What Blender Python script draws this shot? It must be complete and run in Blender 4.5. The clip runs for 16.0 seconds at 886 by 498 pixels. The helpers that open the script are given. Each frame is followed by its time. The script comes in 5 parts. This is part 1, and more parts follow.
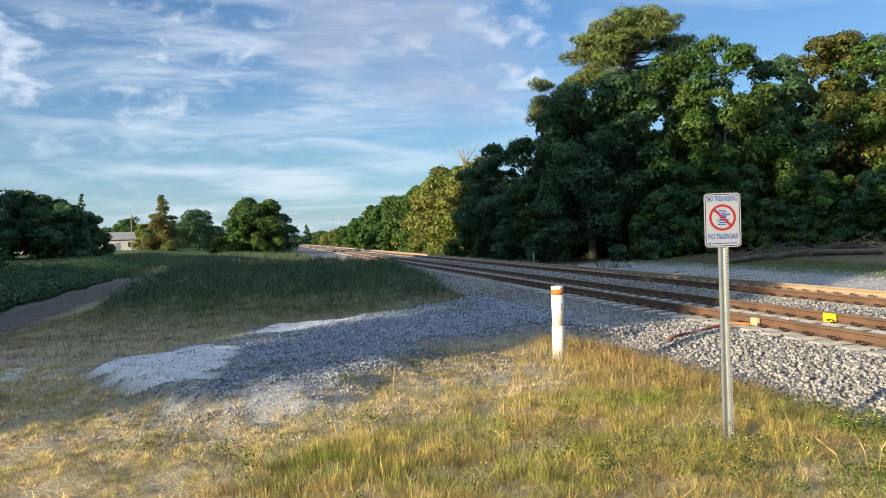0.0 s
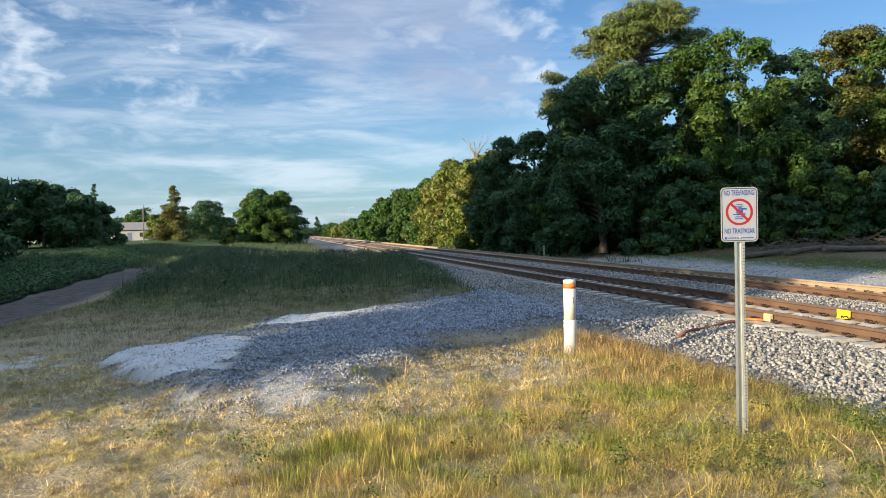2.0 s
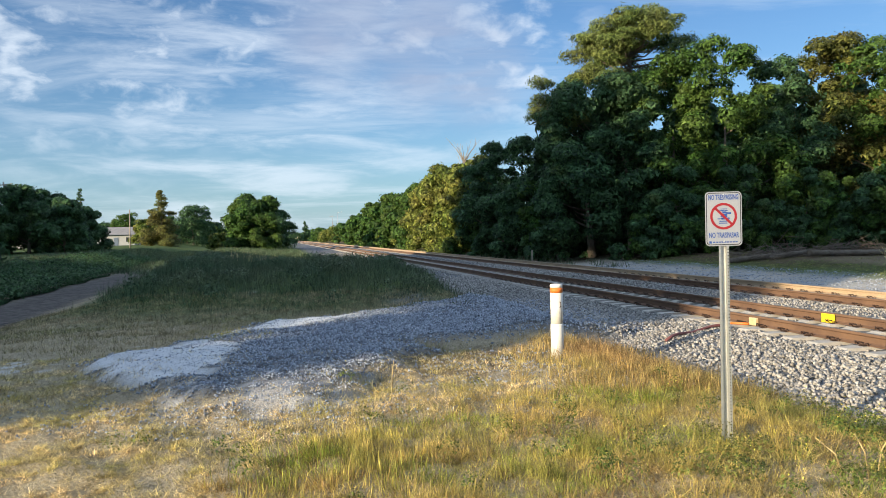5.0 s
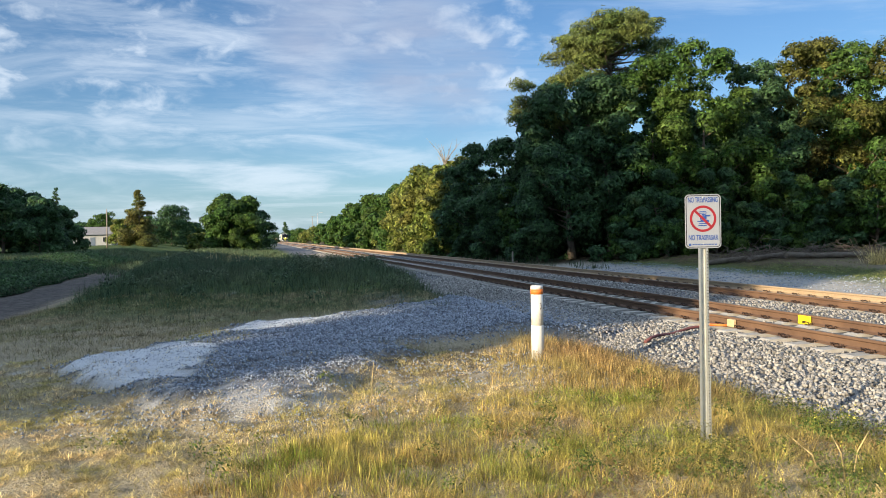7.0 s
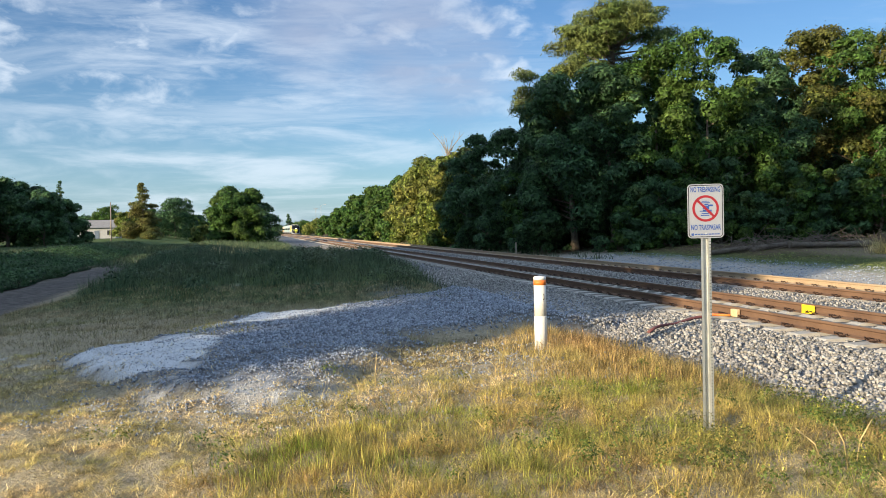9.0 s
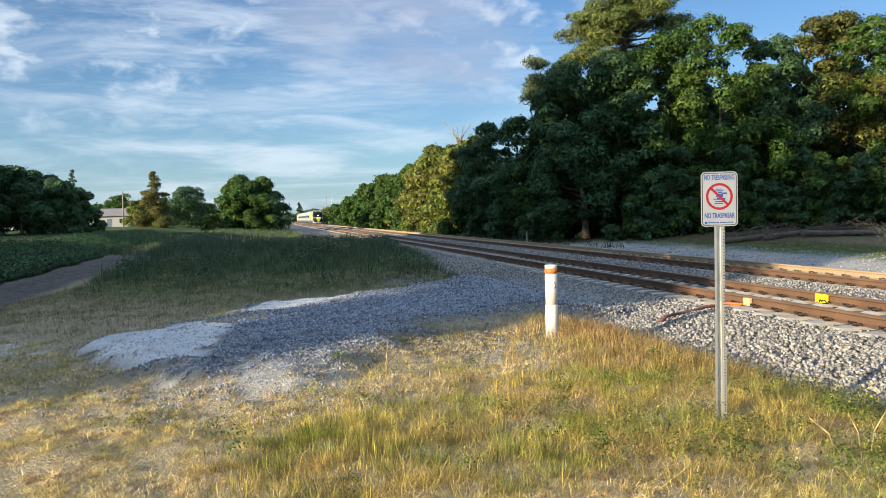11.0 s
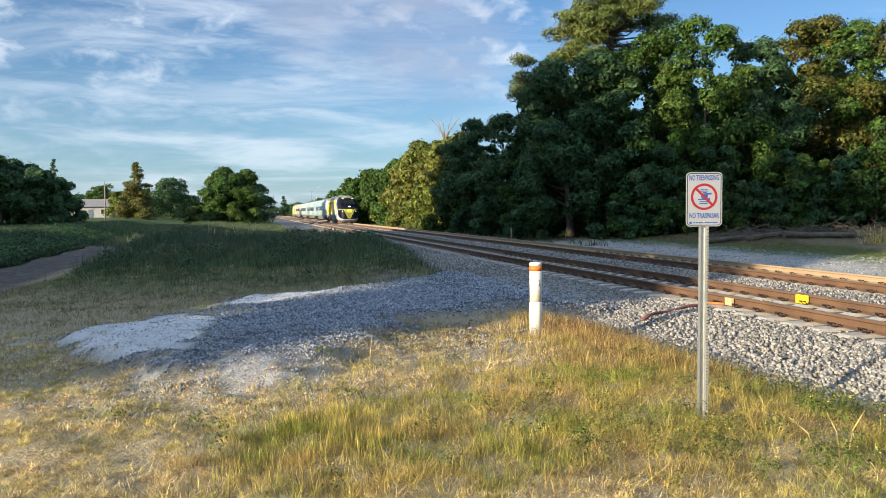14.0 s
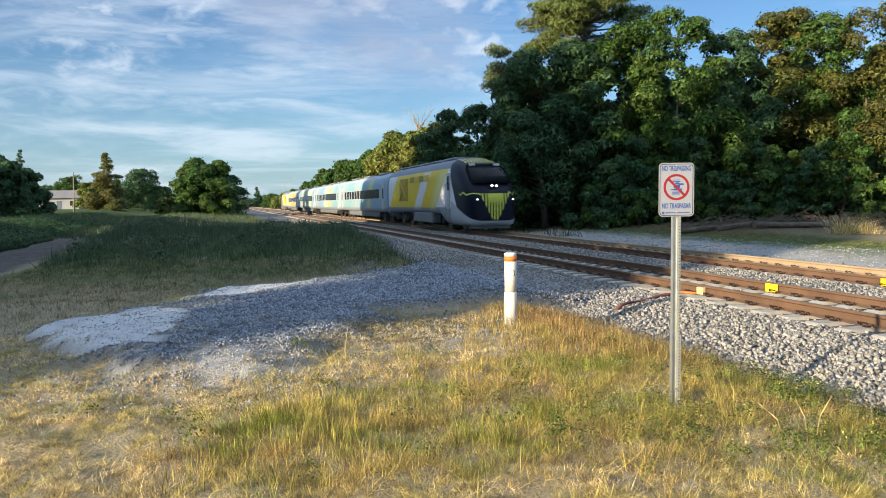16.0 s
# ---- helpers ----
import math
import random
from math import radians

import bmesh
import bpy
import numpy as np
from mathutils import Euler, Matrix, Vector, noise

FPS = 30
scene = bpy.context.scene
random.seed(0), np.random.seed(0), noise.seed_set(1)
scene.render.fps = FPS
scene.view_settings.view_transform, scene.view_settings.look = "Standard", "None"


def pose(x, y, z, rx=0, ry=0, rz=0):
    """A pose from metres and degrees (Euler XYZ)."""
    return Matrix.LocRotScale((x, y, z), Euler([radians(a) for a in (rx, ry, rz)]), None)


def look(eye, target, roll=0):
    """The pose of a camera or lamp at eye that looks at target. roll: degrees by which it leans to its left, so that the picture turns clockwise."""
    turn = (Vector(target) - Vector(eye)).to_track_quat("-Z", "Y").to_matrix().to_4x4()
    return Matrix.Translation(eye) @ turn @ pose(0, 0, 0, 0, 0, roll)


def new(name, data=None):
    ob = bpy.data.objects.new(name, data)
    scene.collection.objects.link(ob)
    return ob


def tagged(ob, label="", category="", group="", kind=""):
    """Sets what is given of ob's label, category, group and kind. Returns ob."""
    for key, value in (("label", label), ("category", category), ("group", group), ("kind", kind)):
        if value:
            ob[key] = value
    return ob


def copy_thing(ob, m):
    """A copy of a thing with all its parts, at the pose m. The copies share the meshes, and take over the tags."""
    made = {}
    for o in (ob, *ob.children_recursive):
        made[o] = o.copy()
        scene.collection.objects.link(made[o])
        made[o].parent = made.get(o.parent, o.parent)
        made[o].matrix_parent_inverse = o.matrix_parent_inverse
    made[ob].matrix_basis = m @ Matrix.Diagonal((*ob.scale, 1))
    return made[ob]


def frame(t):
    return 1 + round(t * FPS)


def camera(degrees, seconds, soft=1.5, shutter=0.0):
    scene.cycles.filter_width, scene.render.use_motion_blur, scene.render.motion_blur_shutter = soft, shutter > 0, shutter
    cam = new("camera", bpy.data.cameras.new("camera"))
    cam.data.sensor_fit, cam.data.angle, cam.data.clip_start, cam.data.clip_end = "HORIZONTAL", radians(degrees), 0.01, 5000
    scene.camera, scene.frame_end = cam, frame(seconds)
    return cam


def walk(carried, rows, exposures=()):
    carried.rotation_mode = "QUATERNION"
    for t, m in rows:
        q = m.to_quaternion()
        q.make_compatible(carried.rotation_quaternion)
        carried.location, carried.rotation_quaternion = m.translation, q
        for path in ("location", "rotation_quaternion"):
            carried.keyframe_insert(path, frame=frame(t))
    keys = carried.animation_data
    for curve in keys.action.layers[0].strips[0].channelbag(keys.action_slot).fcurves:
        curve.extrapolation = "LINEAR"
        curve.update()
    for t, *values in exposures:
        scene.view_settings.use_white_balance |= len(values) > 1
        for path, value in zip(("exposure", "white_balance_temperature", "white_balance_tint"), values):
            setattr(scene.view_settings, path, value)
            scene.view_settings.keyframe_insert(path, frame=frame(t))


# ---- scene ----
cam = camera(61.5, 16.0, soft=0.8, shutter=0.2)
PATH = [
    (0, (0.072, -0.221, 1.823), (0.064, 1.779, 1.79), -1.9),
    (0.5, (0.059, -0.205, 1.823), (0.013, 1.795, 1.789), -1.9),
    (1, (0.043, -0.195, 1.821), (-0.013, 1.804, 1.781), -1.9),
    (1.5, (0.046, -0.187, 1.817), (-0.003, 1.812, 1.772), -1.7),
    (2, (0.041, -0.191, 1.816), (0.006, 1.808, 1.765), -1.4),
    (2.5, (0.05, -0.189, 1.815), (0.025, 1.81, 1.76), -1.2),
    (3, (0.053, -0.184, 1.813), (0.035, 1.816, 1.758), -1.2),
    (3.5, (0.055, -0.186, 1.813), (0.041, 1.814, 1.76), -1.2),
    (6, (0.062, -0.194, 1.81), (0.07, 1.806, 1.777), -1.7),
    (6.5, (0.062, -0.182, 1.815), (0.09, 1.817, 1.782), -1.5),
    (7, (0.059, -0.17, 1.813), (0.107, 1.829, 1.776), -1.2),
    (7.5, (0.059, -0.173, 1.81), (0.118, 1.826, 1.768), -1.0),
    (8, (0.057, -0.175, 1.81), (0.117, 1.824, 1.763), -1.0),
    (8.5, (0.062, -0.166, 1.811), (0.114, 1.833, 1.758), -1.2),
    (9, (0.07, -0.171, 1.811), (0.108, 1.828, 1.751), -1.5),
    (9.5, (0.074, -0.155, 1.806), (0.098, 1.844, 1.737), -1.8),
    (12, (0.052, -0.151, 1.811), (0.054, 1.846, 1.716), -1.3),
    (12.5, (0.049, -0.162, 1.81), (0.053, 1.836, 1.716), -1.2),
    (13, (0.05, -0.166, 1.809), (0.062, 1.832, 1.715), -1.0),
    (13.5, (0.051, -0.164, 1.811), (0.078, 1.834, 1.714), -0.8),
    (14, (0.051, -0.148, 1.81), (0.102, 1.849, 1.708), -0.6),
    (14.5, (0.038, -0.154, 1.812), (0.11, 1.841, 1.703), -0.5),
    (15, (0.037, -0.154, 1.808), (0.128, 1.84, 1.693), -0.4),
    (15.5, (0.044, -0.152, 1.81), (0.149, 1.842, 1.689), -0.6),
    (16, (0.047, -0.154, 1.808), (0.165, 1.838, 1.681), -0.7),
]
walk(cam, [(t, look(eye, target, roll)) for t, eye, target, roll in PATH])
scene.view_settings.exposure = 0.86

# ---- light: low sun from behind on the left, blue sky with thin clouds ----
SUN_EL = 12.5
TO_SUN = Vector((-0.75, -0.66, 0.0)).normalized()
TO_SUN = (TO_SUN * math.cos(radians(SUN_EL)) + Vector((0, 0, math.sin(radians(SUN_EL))))).normalized()


def sunlight():
    lamp = bpy.data.lights.new("sun", "SUN")
    lamp.energy, lamp.angle, lamp.color = 5.0, radians(0.6), (1.0, 0.84, 0.60)
    ob = new("sun", lamp)
    ob.matrix_world = look(TO_SUN * 200, (0, 0, 0))


def sky_world():
    world = bpy.data.worlds.new("sky")
    scene.world = world
    world.use_nodes = True
    nt = world.node_tree
    N, L = nt.nodes, nt.links
    N.clear()
    out = N.new("ShaderNodeOutputWorld")
    bg = N.new("ShaderNodeBackground")
    sky = N.new("ShaderNodeTexSky")
    sky.sky_type, sky.sun_disc = "NISHITA", False
    sky.sun_elevation = radians(SUN_EL)
    sky.sun_rotation = math.atan2(TO_SUN.x, TO_SUN.y)
    sky.air_density, sky.dust_density, sky.ozone_density = 1.0, 0.6, 1.6
    geo = N.new("ShaderNodeTexCoord")
    sep = N.new("ShaderNodeSeparateXYZ")
    L.new(geo.outputs["Generated"], sep.inputs[0])

    def mth(op, a, b=None, clamp=False):
        n = N.new("ShaderNodeMath")
        n.operation, n.use_clamp = op, clamp
        for i, v in enumerate((a, b)):
            if v is None:
                continue
            if isinstance(v, (int, float)):
                n.inputs[i].default_value = v
            else:
                L.new(v, n.inputs[i])
        return n.outputs[0]

    def layer(sx, sy, rot, scale, detail, rough, lo, hi, distort=0.4, shift=0.0):
        """A sheet of cloud at one height, seen in perspective."""
        z = mth("MAXIMUM", mth("ADD", sep.outputs[2], 0.06), 0.02)
        com = N.new("ShaderNodeCombineXYZ")
        L.new(mth("DIVIDE", sep.outputs[0], z), com.inputs[0])
        L.new(mth("DIVIDE", sep.outputs[1], z), com.inputs[1])
        mp = N.new("ShaderNodeMapping")
        mp.inputs["Rotation"].default_value = (0, 0, radians(rot))
        mp.inputs["Scale"].default_value = (sx, sy, 1)
        mp.inputs["Location"].default_value = (shift, shift * 0.7, shift)
        L.new(com.outputs[0], mp.inputs[0])
        no = N.new("ShaderNodeTexNoise")
        no.inputs["Scale"].default_value = scale
        no.inputs["Detail"].default_value = detail
        no.inputs["Roughness"].default_value = rough
        no.inputs["Distortion"].default_value = distort
        L.new(mp.outputs[0], no.inputs[0])
        r = N.new("ShaderNodeMapRange")
        r.interpolation_type = "SMOOTHSTEP"
        r.inputs[1].default_value, r.inputs[2].default_value = lo, hi
        L.new(no.outputs[0], r.inputs[0])
        return r.outputs[0]

    def soft_cells(scale, tall, detail, rough, lo, hi, shift):
        """Cotton-like cloud by heading and height."""
        mp = N.new("ShaderNodeMapping")
        mp.inputs["Scale"].default_value = (1, 1, tall)
        mp.inputs["Location"].default_value = (shift, shift * 0.4, shift * 0.8)
        L.new(geo.outputs["Generated"], mp.inputs[0])
        no = N.new("ShaderNodeTexNoise")
        for key, v in (("Scale", scale), ("Detail", detail), ("Roughness", rough), ("Distortion", 0.25)):
            no.inputs[key].default_value = v
        L.new(mp.outputs[0], no.inputs[0])
        r = N.new("ShaderNodeMapRange")
        r.interpolation_type = "SMOOTHSTEP"
        r.inputs[1].default_value, r.inputs[2].default_value = lo, hi
        L.new(no.outputs[0], r.inputs[0])
        return r.outputs[0]

    def mix(fac, a, b):
        n = N.new("ShaderNodeMix")
        n.data_type = "RGBA"
        for i, v in ((0, fac), (6, a), (7, b)):
            if isinstance(v, tuple):
                n.inputs[i].default_value = (*v, 1)
            elif isinstance(v, (int, float)):
                n.inputs[i].default_value = v
            else:
                L.new(v, n.inputs[i])
        return n.outputs[2]

    streaks = layer(0.55, 1.5, 14, 0.55, 9, 0.62, 0.47, 0.74, 0.9, 3.1)
    puffs = soft_cells(19.0, 1.9, 7, 0.52, 0.44, 0.74, 4.3)
    band = soft_cells(5.5, 5.5, 8, 0.6, 0.40, 0.72, 7.7)
    patches = layer(1, 1, 0, 0.5, 3, 0.5, 0.44, 0.62, 0.2, 1.9)
    shade = layer(0.8, 1.5, 24, 0.9, 7, 0.6, 0.40, 0.66, 0.5, 12.4)
    def field(x, y, z, near, far):
        """Share of the sky round one heading."""
        d = N.new("ShaderNodeVectorMath")
        d.operation = "DISTANCE"
        L.new(geo.outputs["Generated"], d.inputs[0])
        d.inputs[1].default_value = Vector((x, y, z)).normalized()
        r = N.new("ShaderNodeMapRange")
        r.interpolation_type = "SMOOTHSTEP"
        r.inputs[1].default_value, r.inputs[2].default_value, r.inputs[3].default_value, r.inputs[4].default_value = near, far, 1.0, 0.0
        L.new(d.outputs["Value"], r.inputs[0])
        return r.outputs[0]

    # share of the added veil, which starts above the view
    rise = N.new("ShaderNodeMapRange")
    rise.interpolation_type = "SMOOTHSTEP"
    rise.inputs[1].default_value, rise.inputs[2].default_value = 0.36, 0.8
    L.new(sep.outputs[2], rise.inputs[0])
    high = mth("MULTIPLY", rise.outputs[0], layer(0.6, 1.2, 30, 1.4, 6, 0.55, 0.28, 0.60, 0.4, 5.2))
    fields = mth("MAXIMUM", field(-0.57, 1.0, 0.25, 0.04, 0.16), mth("MAXIMUM", field(-0.40, 1.0, 0.25, 0.04, 0.17), field(-0.25, 1.0, 0.30, 0.02, 0.13)))
    fields = mth("MAXIMUM", fields, mth("MAXIMUM", field(-0.03, 1.0, 0.31, 0.03, 0.15), field(0.10, 1.0, 0.24, 0.02, 0.15)))
    fields = mth("MAXIMUM", fields, mth("MULTIPLY", patches, 0.25))
    puffs = mth("MULTIPLY", puffs, fields)
    veil = mth("MAXIMUM", mth("MULTIPLY", streaks, 0.36), mth("MULTIPLY", puffs, 0.72))
    veil = mth("MAXIMUM", veil, mth("MULTIPLY", mth("MULTIPLY", band, field(-0.25, 1.0, 0.14, 0.05, 0.50)), 0.6))
    haze = mth("POWER", mth("SUBTRACT", 1.0, mth("ABSOLUTE", sep.outputs[2]), True), 9.0)
    tinted = mix(1.0, sky.outputs[0], (0.56, 0.80, 1.10))
    tinted.node.blend_type = "MULTIPLY"
    colour = mix(mth("MULTIPLY", haze, 0.5), tinted, (3.4, 5.0, 6.7))
    colour = mix(veil, colour, (6.4, 7.1, 7.9))
    # unseen bright veil overhead, added as blue fill light for the shaded ground
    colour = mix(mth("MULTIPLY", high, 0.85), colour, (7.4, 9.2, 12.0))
    smoke = mth("MULTIPLY", mth("MAXIMUM", field(-0.13, 1.0, 0.29, 0.02, 0.13), mth("MAXIMUM", field(-0.02, 1.0, 0.25, 0.02, 0.12), field(0.05, 1.0, 0.22, 0.01, 0.10))), mth("ADD", mth("MULTIPLY", shade, 0.55), 0.4))
    colour = mix(mth("MULTIPLY", smoke, 0.85), colour, (3.0, 3.6, 4.9))
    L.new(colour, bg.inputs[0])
    bg.inputs[1].default_value = 0.079
    L.new(bg.outputs[0], out.inputs[0])


sunlight()
sky_world()


# ---- materials ----
def material(name, rough=0.8, metal=0.0):
    m = bpy.data.materials.new(name)
    m.use_nodes = True
    b = m.node_tree.nodes["Principled BSDF"]
    b.inputs["Roughness"].default_value, b.inputs["Metallic"].default_value = rough, metal
    b.inputs["Specular IOR Level"].default_value = 0.3
    return m, m.node_tree.nodes, m.node_tree.links, b


def link(L, src, dst):
    if isinstance(src, tuple):
        dst.default_value = (*src, 1) if len(src) == 3 else src
    elif isinstance(src, (int, float)):
        dst.default_value = src
    else:
        L.new(src, dst)


def mixed(N, L, fac, a, b, how="MIX"):
    n = N.new("ShaderNodeMix")
    n.data_type, n.blend_type = "RGBA", how
    link(L, fac, n.inputs[0])
    link(L, a, n.inputs[6])
    link(L, b, n.inputs[7])
    return n.outputs[2]


def noisy(N, L, scale, detail=4, rough=0.6, lo=0.35, hi=0.65, stretch=None, space="Object"):
    tc = N.new("ShaderNodeTexCoord")
    no = N.new("ShaderNodeTexNoise")
    no.inputs["Scale"].default_value, no.inputs["Detail"].default_value, no.inputs["Roughness"].default_value = scale, detail, rough
    if stretch:
        mp = N.new("ShaderNodeMapping")
        mp.inputs["Scale"].default_value = stretch
        L.new(tc.outputs[space], mp.inputs[0])
        L.new(mp.outputs[0], no.inputs[0])
    else:
        L.new(tc.outputs[space], no.inputs[0])
    r = N.new("ShaderNodeMapRange")
    r.inputs[1].default_value, r.inputs[2].default_value = lo, hi
    L.new(no.outputs[0], r.inputs[0])
    return r.outputs[0]


def bumped(N, L, b, height, strength=0.4, distance=0.02):
    n = N.new("ShaderNodeBump")
    n.inputs["Strength"].default_value, n.inputs["Distance"].default_value = strength, distance
    L.new(height, n.inputs["Height"])
    L.new(n.outputs[0], b.inputs["Normal"])


def surface(name, a, c, scale=3.0, rough=0.7, metal=0.0, fine=60.0, bump=0.25, dist=0.004, spec=0.3, rand=0.0):
    """A colour worn towards a second one at a coarse and a fine scale, with fine relief."""
    m, N, L, b = material(name, rough, metal)
    coarse, grain = noisy(N, L, scale), noisy(N, L, fine, 3)
    col = mixed(N, L, coarse, a, c)
    col = mixed(N, L, 0.25, col, mixed(N, L, grain, tuple(v * 0.6 for v in a), tuple(min(1, v * 1.3) for v in c)))
    if rand:
        oi = N.new("ShaderNodeObjectInfo")
        hs = N.new("ShaderNodeHueSaturation")
        r = N.new("ShaderNodeMapRange")
        r.inputs[3].default_value, r.inputs[4].default_value = 1 - rand, 1 + rand
        L.new(oi.outputs["Random"], r.inputs[0])
        L.new(r.outputs[0], hs.inputs["Value"])
        L.new(col, hs.inputs["Color"])
        col = hs.outputs[0]
    L.new(col, b.inputs["Base Color"])
    b.inputs["Specular IOR Level"].default_value = spec
    if bump:
        bumped(N, L, b, grain, bump, dist)
    return m


def leafy(name, dark, light, warm, patch=0.25, through_=0.35, tufts=0.3):
    """Leaves or blades: hue by island and by patch, some light passing through."""
    m, N, L, b = material(name, 0.55)
    b.inputs["Specular IOR Level"].default_value = 0.2
    geo = N.new("ShaderNodeNewGeometry")
    zone = noisy(N, L, patch, 3, 0.6, 0.38, 0.62)
    col = mixed(N, L, geo.outputs["Random Per Island"], dark, light)
    col = mixed(N, L, zone, col, warm)
    jitter = N.new("ShaderNodeHueSaturation")
    r = N.new("ShaderNodeMapRange")
    r.inputs[3].default_value, r.inputs[4].default_value = 0.5, 1.5
    L.new(geo.outputs["Random Per Island"], r.inputs[0])
    tuft = N.new("ShaderNodeMapRange")
    tuft.inputs[3].default_value, tuft.inputs[4].default_value = 1 - tufts, 1 + tufts
    L.new(noisy(N, L, patch * 8, 2, 0.5, 0.38, 0.62), tuft.inputs[0])
    both = N.new("ShaderNodeMath")
    both.operation = "MULTIPLY"
    L.new(r.outputs[0], both.inputs[0])
    L.new(tuft.outputs[0], both.inputs[1])
    L.new(both.outputs[0], jitter.inputs["Value"])
    L.new(col, jitter.inputs["Color"])
    L.new(jitter.outputs[0], b.inputs["Base Color"])
    tr = N.new("ShaderNodeBsdfTranslucent")
    L.new(jitter.outputs[0], tr.inputs[0])
    ms = N.new("ShaderNodeMixShader")
    ms.inputs[0].default_value = through_
    L.new(b.outputs[0], ms.inputs[1])
    L.new(tr.outputs[0], ms.inputs[2])
    L.new(ms.outputs[0], N["Material Output"].inputs[0])
    return m


def stone_material(name, a, c):
    m, N, L, b = material(name, 0.9)
    geo, oi = N.new("ShaderNodeNewGeometry"), N.new("ShaderNodeObjectInfo")
    add = N.new("ShaderNodeMath")
    add.operation = "FRACT"
    plus = N.new("ShaderNodeMath")
    L.new(geo.outputs["Random Per Island"], plus.inputs[0])
    L.new(oi.outputs["Random"], plus.inputs[1])
    L.new(plus.outputs[0], add.inputs[0])
    col = mixed(N, L, add.outputs[0], a, c)
    grain = noisy(N, L, 45, 3)
    col = mixed(N, L, 0.3, col, mixed(N, L, grain, tuple(v * 0.6 for v in a), c))
    L.new(col, b.inputs["Base Color"])
    bumped(N, L, b, grain, 0.3, 0.006)
    return m


def ground_material():
    m, N, L, b = material("ground_soil", 0.95)
    b.inputs["Specular IOR Level"].default_value = 0.1

    def att(name):
        n = N.new("ShaderNodeAttribute")
        n.attribute_name = name
        return n.outputs["Fac"]

    def vor(scale):
        tc, v = N.new("ShaderNodeTexCoord"), N.new("ShaderNodeTexVoronoi")
        v.inputs["Scale"].default_value = scale
        L.new(tc.outputs["Object"], v.inputs[0])
        return v

    big, mid, fine = noisy(N, L, 0.5), noisy(N, L, 3.5, 5), noisy(N, L, 40, 4)
    soil = mixed(N, L, mid, (0.58, 0.47, 0.31), (0.27, 0.20, 0.12))
    soil = mixed(N, L, mixed(N, L, big, (0, 0, 0), (0.6, 0.6, 0.6)), soil, (0.52, 0.43, 0.23))
    soil = mixed(N, L, 0.35, soil, mixed(N, L, fine, (0.10, 0.08, 0.04), (0.42, 0.35, 0.22)))
    flecks = vor(48)
    soil = mixed(N, L, 0.45, soil, mixed(N, L, flecks.outputs["Color"], (0.07, 0.055, 0.035), (0.62, 0.54, 0.40)))
    rock = vor(17)
    # gravel ground kept dark to stand for shade between the stones
    grey = mixed(N, L, rock.outputs["Color"], (0.07, 0.07, 0.075), (0.26, 0.26, 0.26))
    sand = mixed(N, L, mid, (0.84, 0.84, 0.83), (0.64, 0.65, 0.66))
    sand = mixed(N, L, 0.22, sand, mixed(N, L, flecks.outputs["Color"], (0.35, 0.35, 0.35), (0.95, 0.94, 0.92)))
    mud = mixed(N, L, mid, (0.17, 0.15, 0.135), (0.085, 0.075, 0.065))
    lawn = mixed(N, L, mid, (0.065, 0.115, 0.035), (0.13, 0.15, 0.06))
    lawn = mixed(N, L, fine, lawn, (0.075, 0.10, 0.03))
    litter = mixed(N, L, mid, (0.09, 0.065, 0.04), (0.14, 0.10, 0.06))
    col = mixed(N, L, att("lawn"), soil, lawn)
    col = mixed(N, L, att("litter"), col, litter)
    col = mixed(N, L, att("mud"), col, mud)
    col = mixed(N, L, att("sand"), col, sand)
    col = mixed(N, L, att("gravel"), col, grey)
    L.new(col, b.inputs["Base Color"])
    h = N.new("ShaderNodeMix")
    L.new(att("gravel"), h.inputs[0])
    L.new(fine, h.inputs[2])
    L.new(rock.outputs["Distance"], h.inputs[3])
    bumped(N, L, b, h.outputs[0], 0.6, 0.03)
    return m


M_GROUND = ground_material()
M_STONE = stone_material("ballast_granite", (0.085, 0.08, 0.072), (0.53, 0.495, 0.44))
# the blue in the grit stands for sky light on shaded gravel
M_GRIT = stone_material("grit_stone", (0.075, 0.088, 0.115), (0.54, 0.58, 0.64))
M_RUST = surface("rusty_rail_steel", (0.205, 0.122, 0.075), (0.135, 0.08, 0.053), 1.2, 0.7, 0.2, 25, 0.3, 0.002)
M_RUST_PALE = surface("dusty_rail_steel", (0.38, 0.27, 0.17), (0.45, 0.34, 0.22), 1.2, 0.7, 0.2, 25, 0.3, 0.002)
M_HEAD = surface("worn_rail_head", (0.42, 0.36, 0.30), (0.30, 0.24, 0.19), 2, 0.35, 0.8, 40, 0.1, 0.001)
M_TIE = surface("concrete_sleeper", (0.50, 0.47, 0.41), (0.36, 0.32, 0.27), 4, 0.9, 0, 50, 0.4, 0.004, 0.2, 0.12)
M_CLIP = surface("dark_spring_steel", (0.035, 0.028, 0.024), (0.08, 0.045, 0.03), 9, 0.55, 0.6)
M_LEAF = leafy("broad_leaves", (0.026, 0.074, 0.016), (0.070, 0.145, 0.029), (0.088, 0.138, 0.028), 0.22)
M_LEAF_DARK = leafy("deep_green_leaves", (0.032, 0.078, 0.038), (0.076, 0.150, 0.058), (0.070, 0.130, 0.050), 0.2)
M_LEAF_GOLD = leafy("yellowing_vine_leaves", (0.060, 0.105, 0.020), (0.155, 0.205, 0.036), (0.19, 0.19, 0.045), 0.3, 0.35, 0.45)
M_LEAF_OLIVE = leafy("olive_vine_leaves", (0.06, 0.085, 0.018), (0.125, 0.145, 0.032), (0.13, 0.115, 0.03), 0.3)
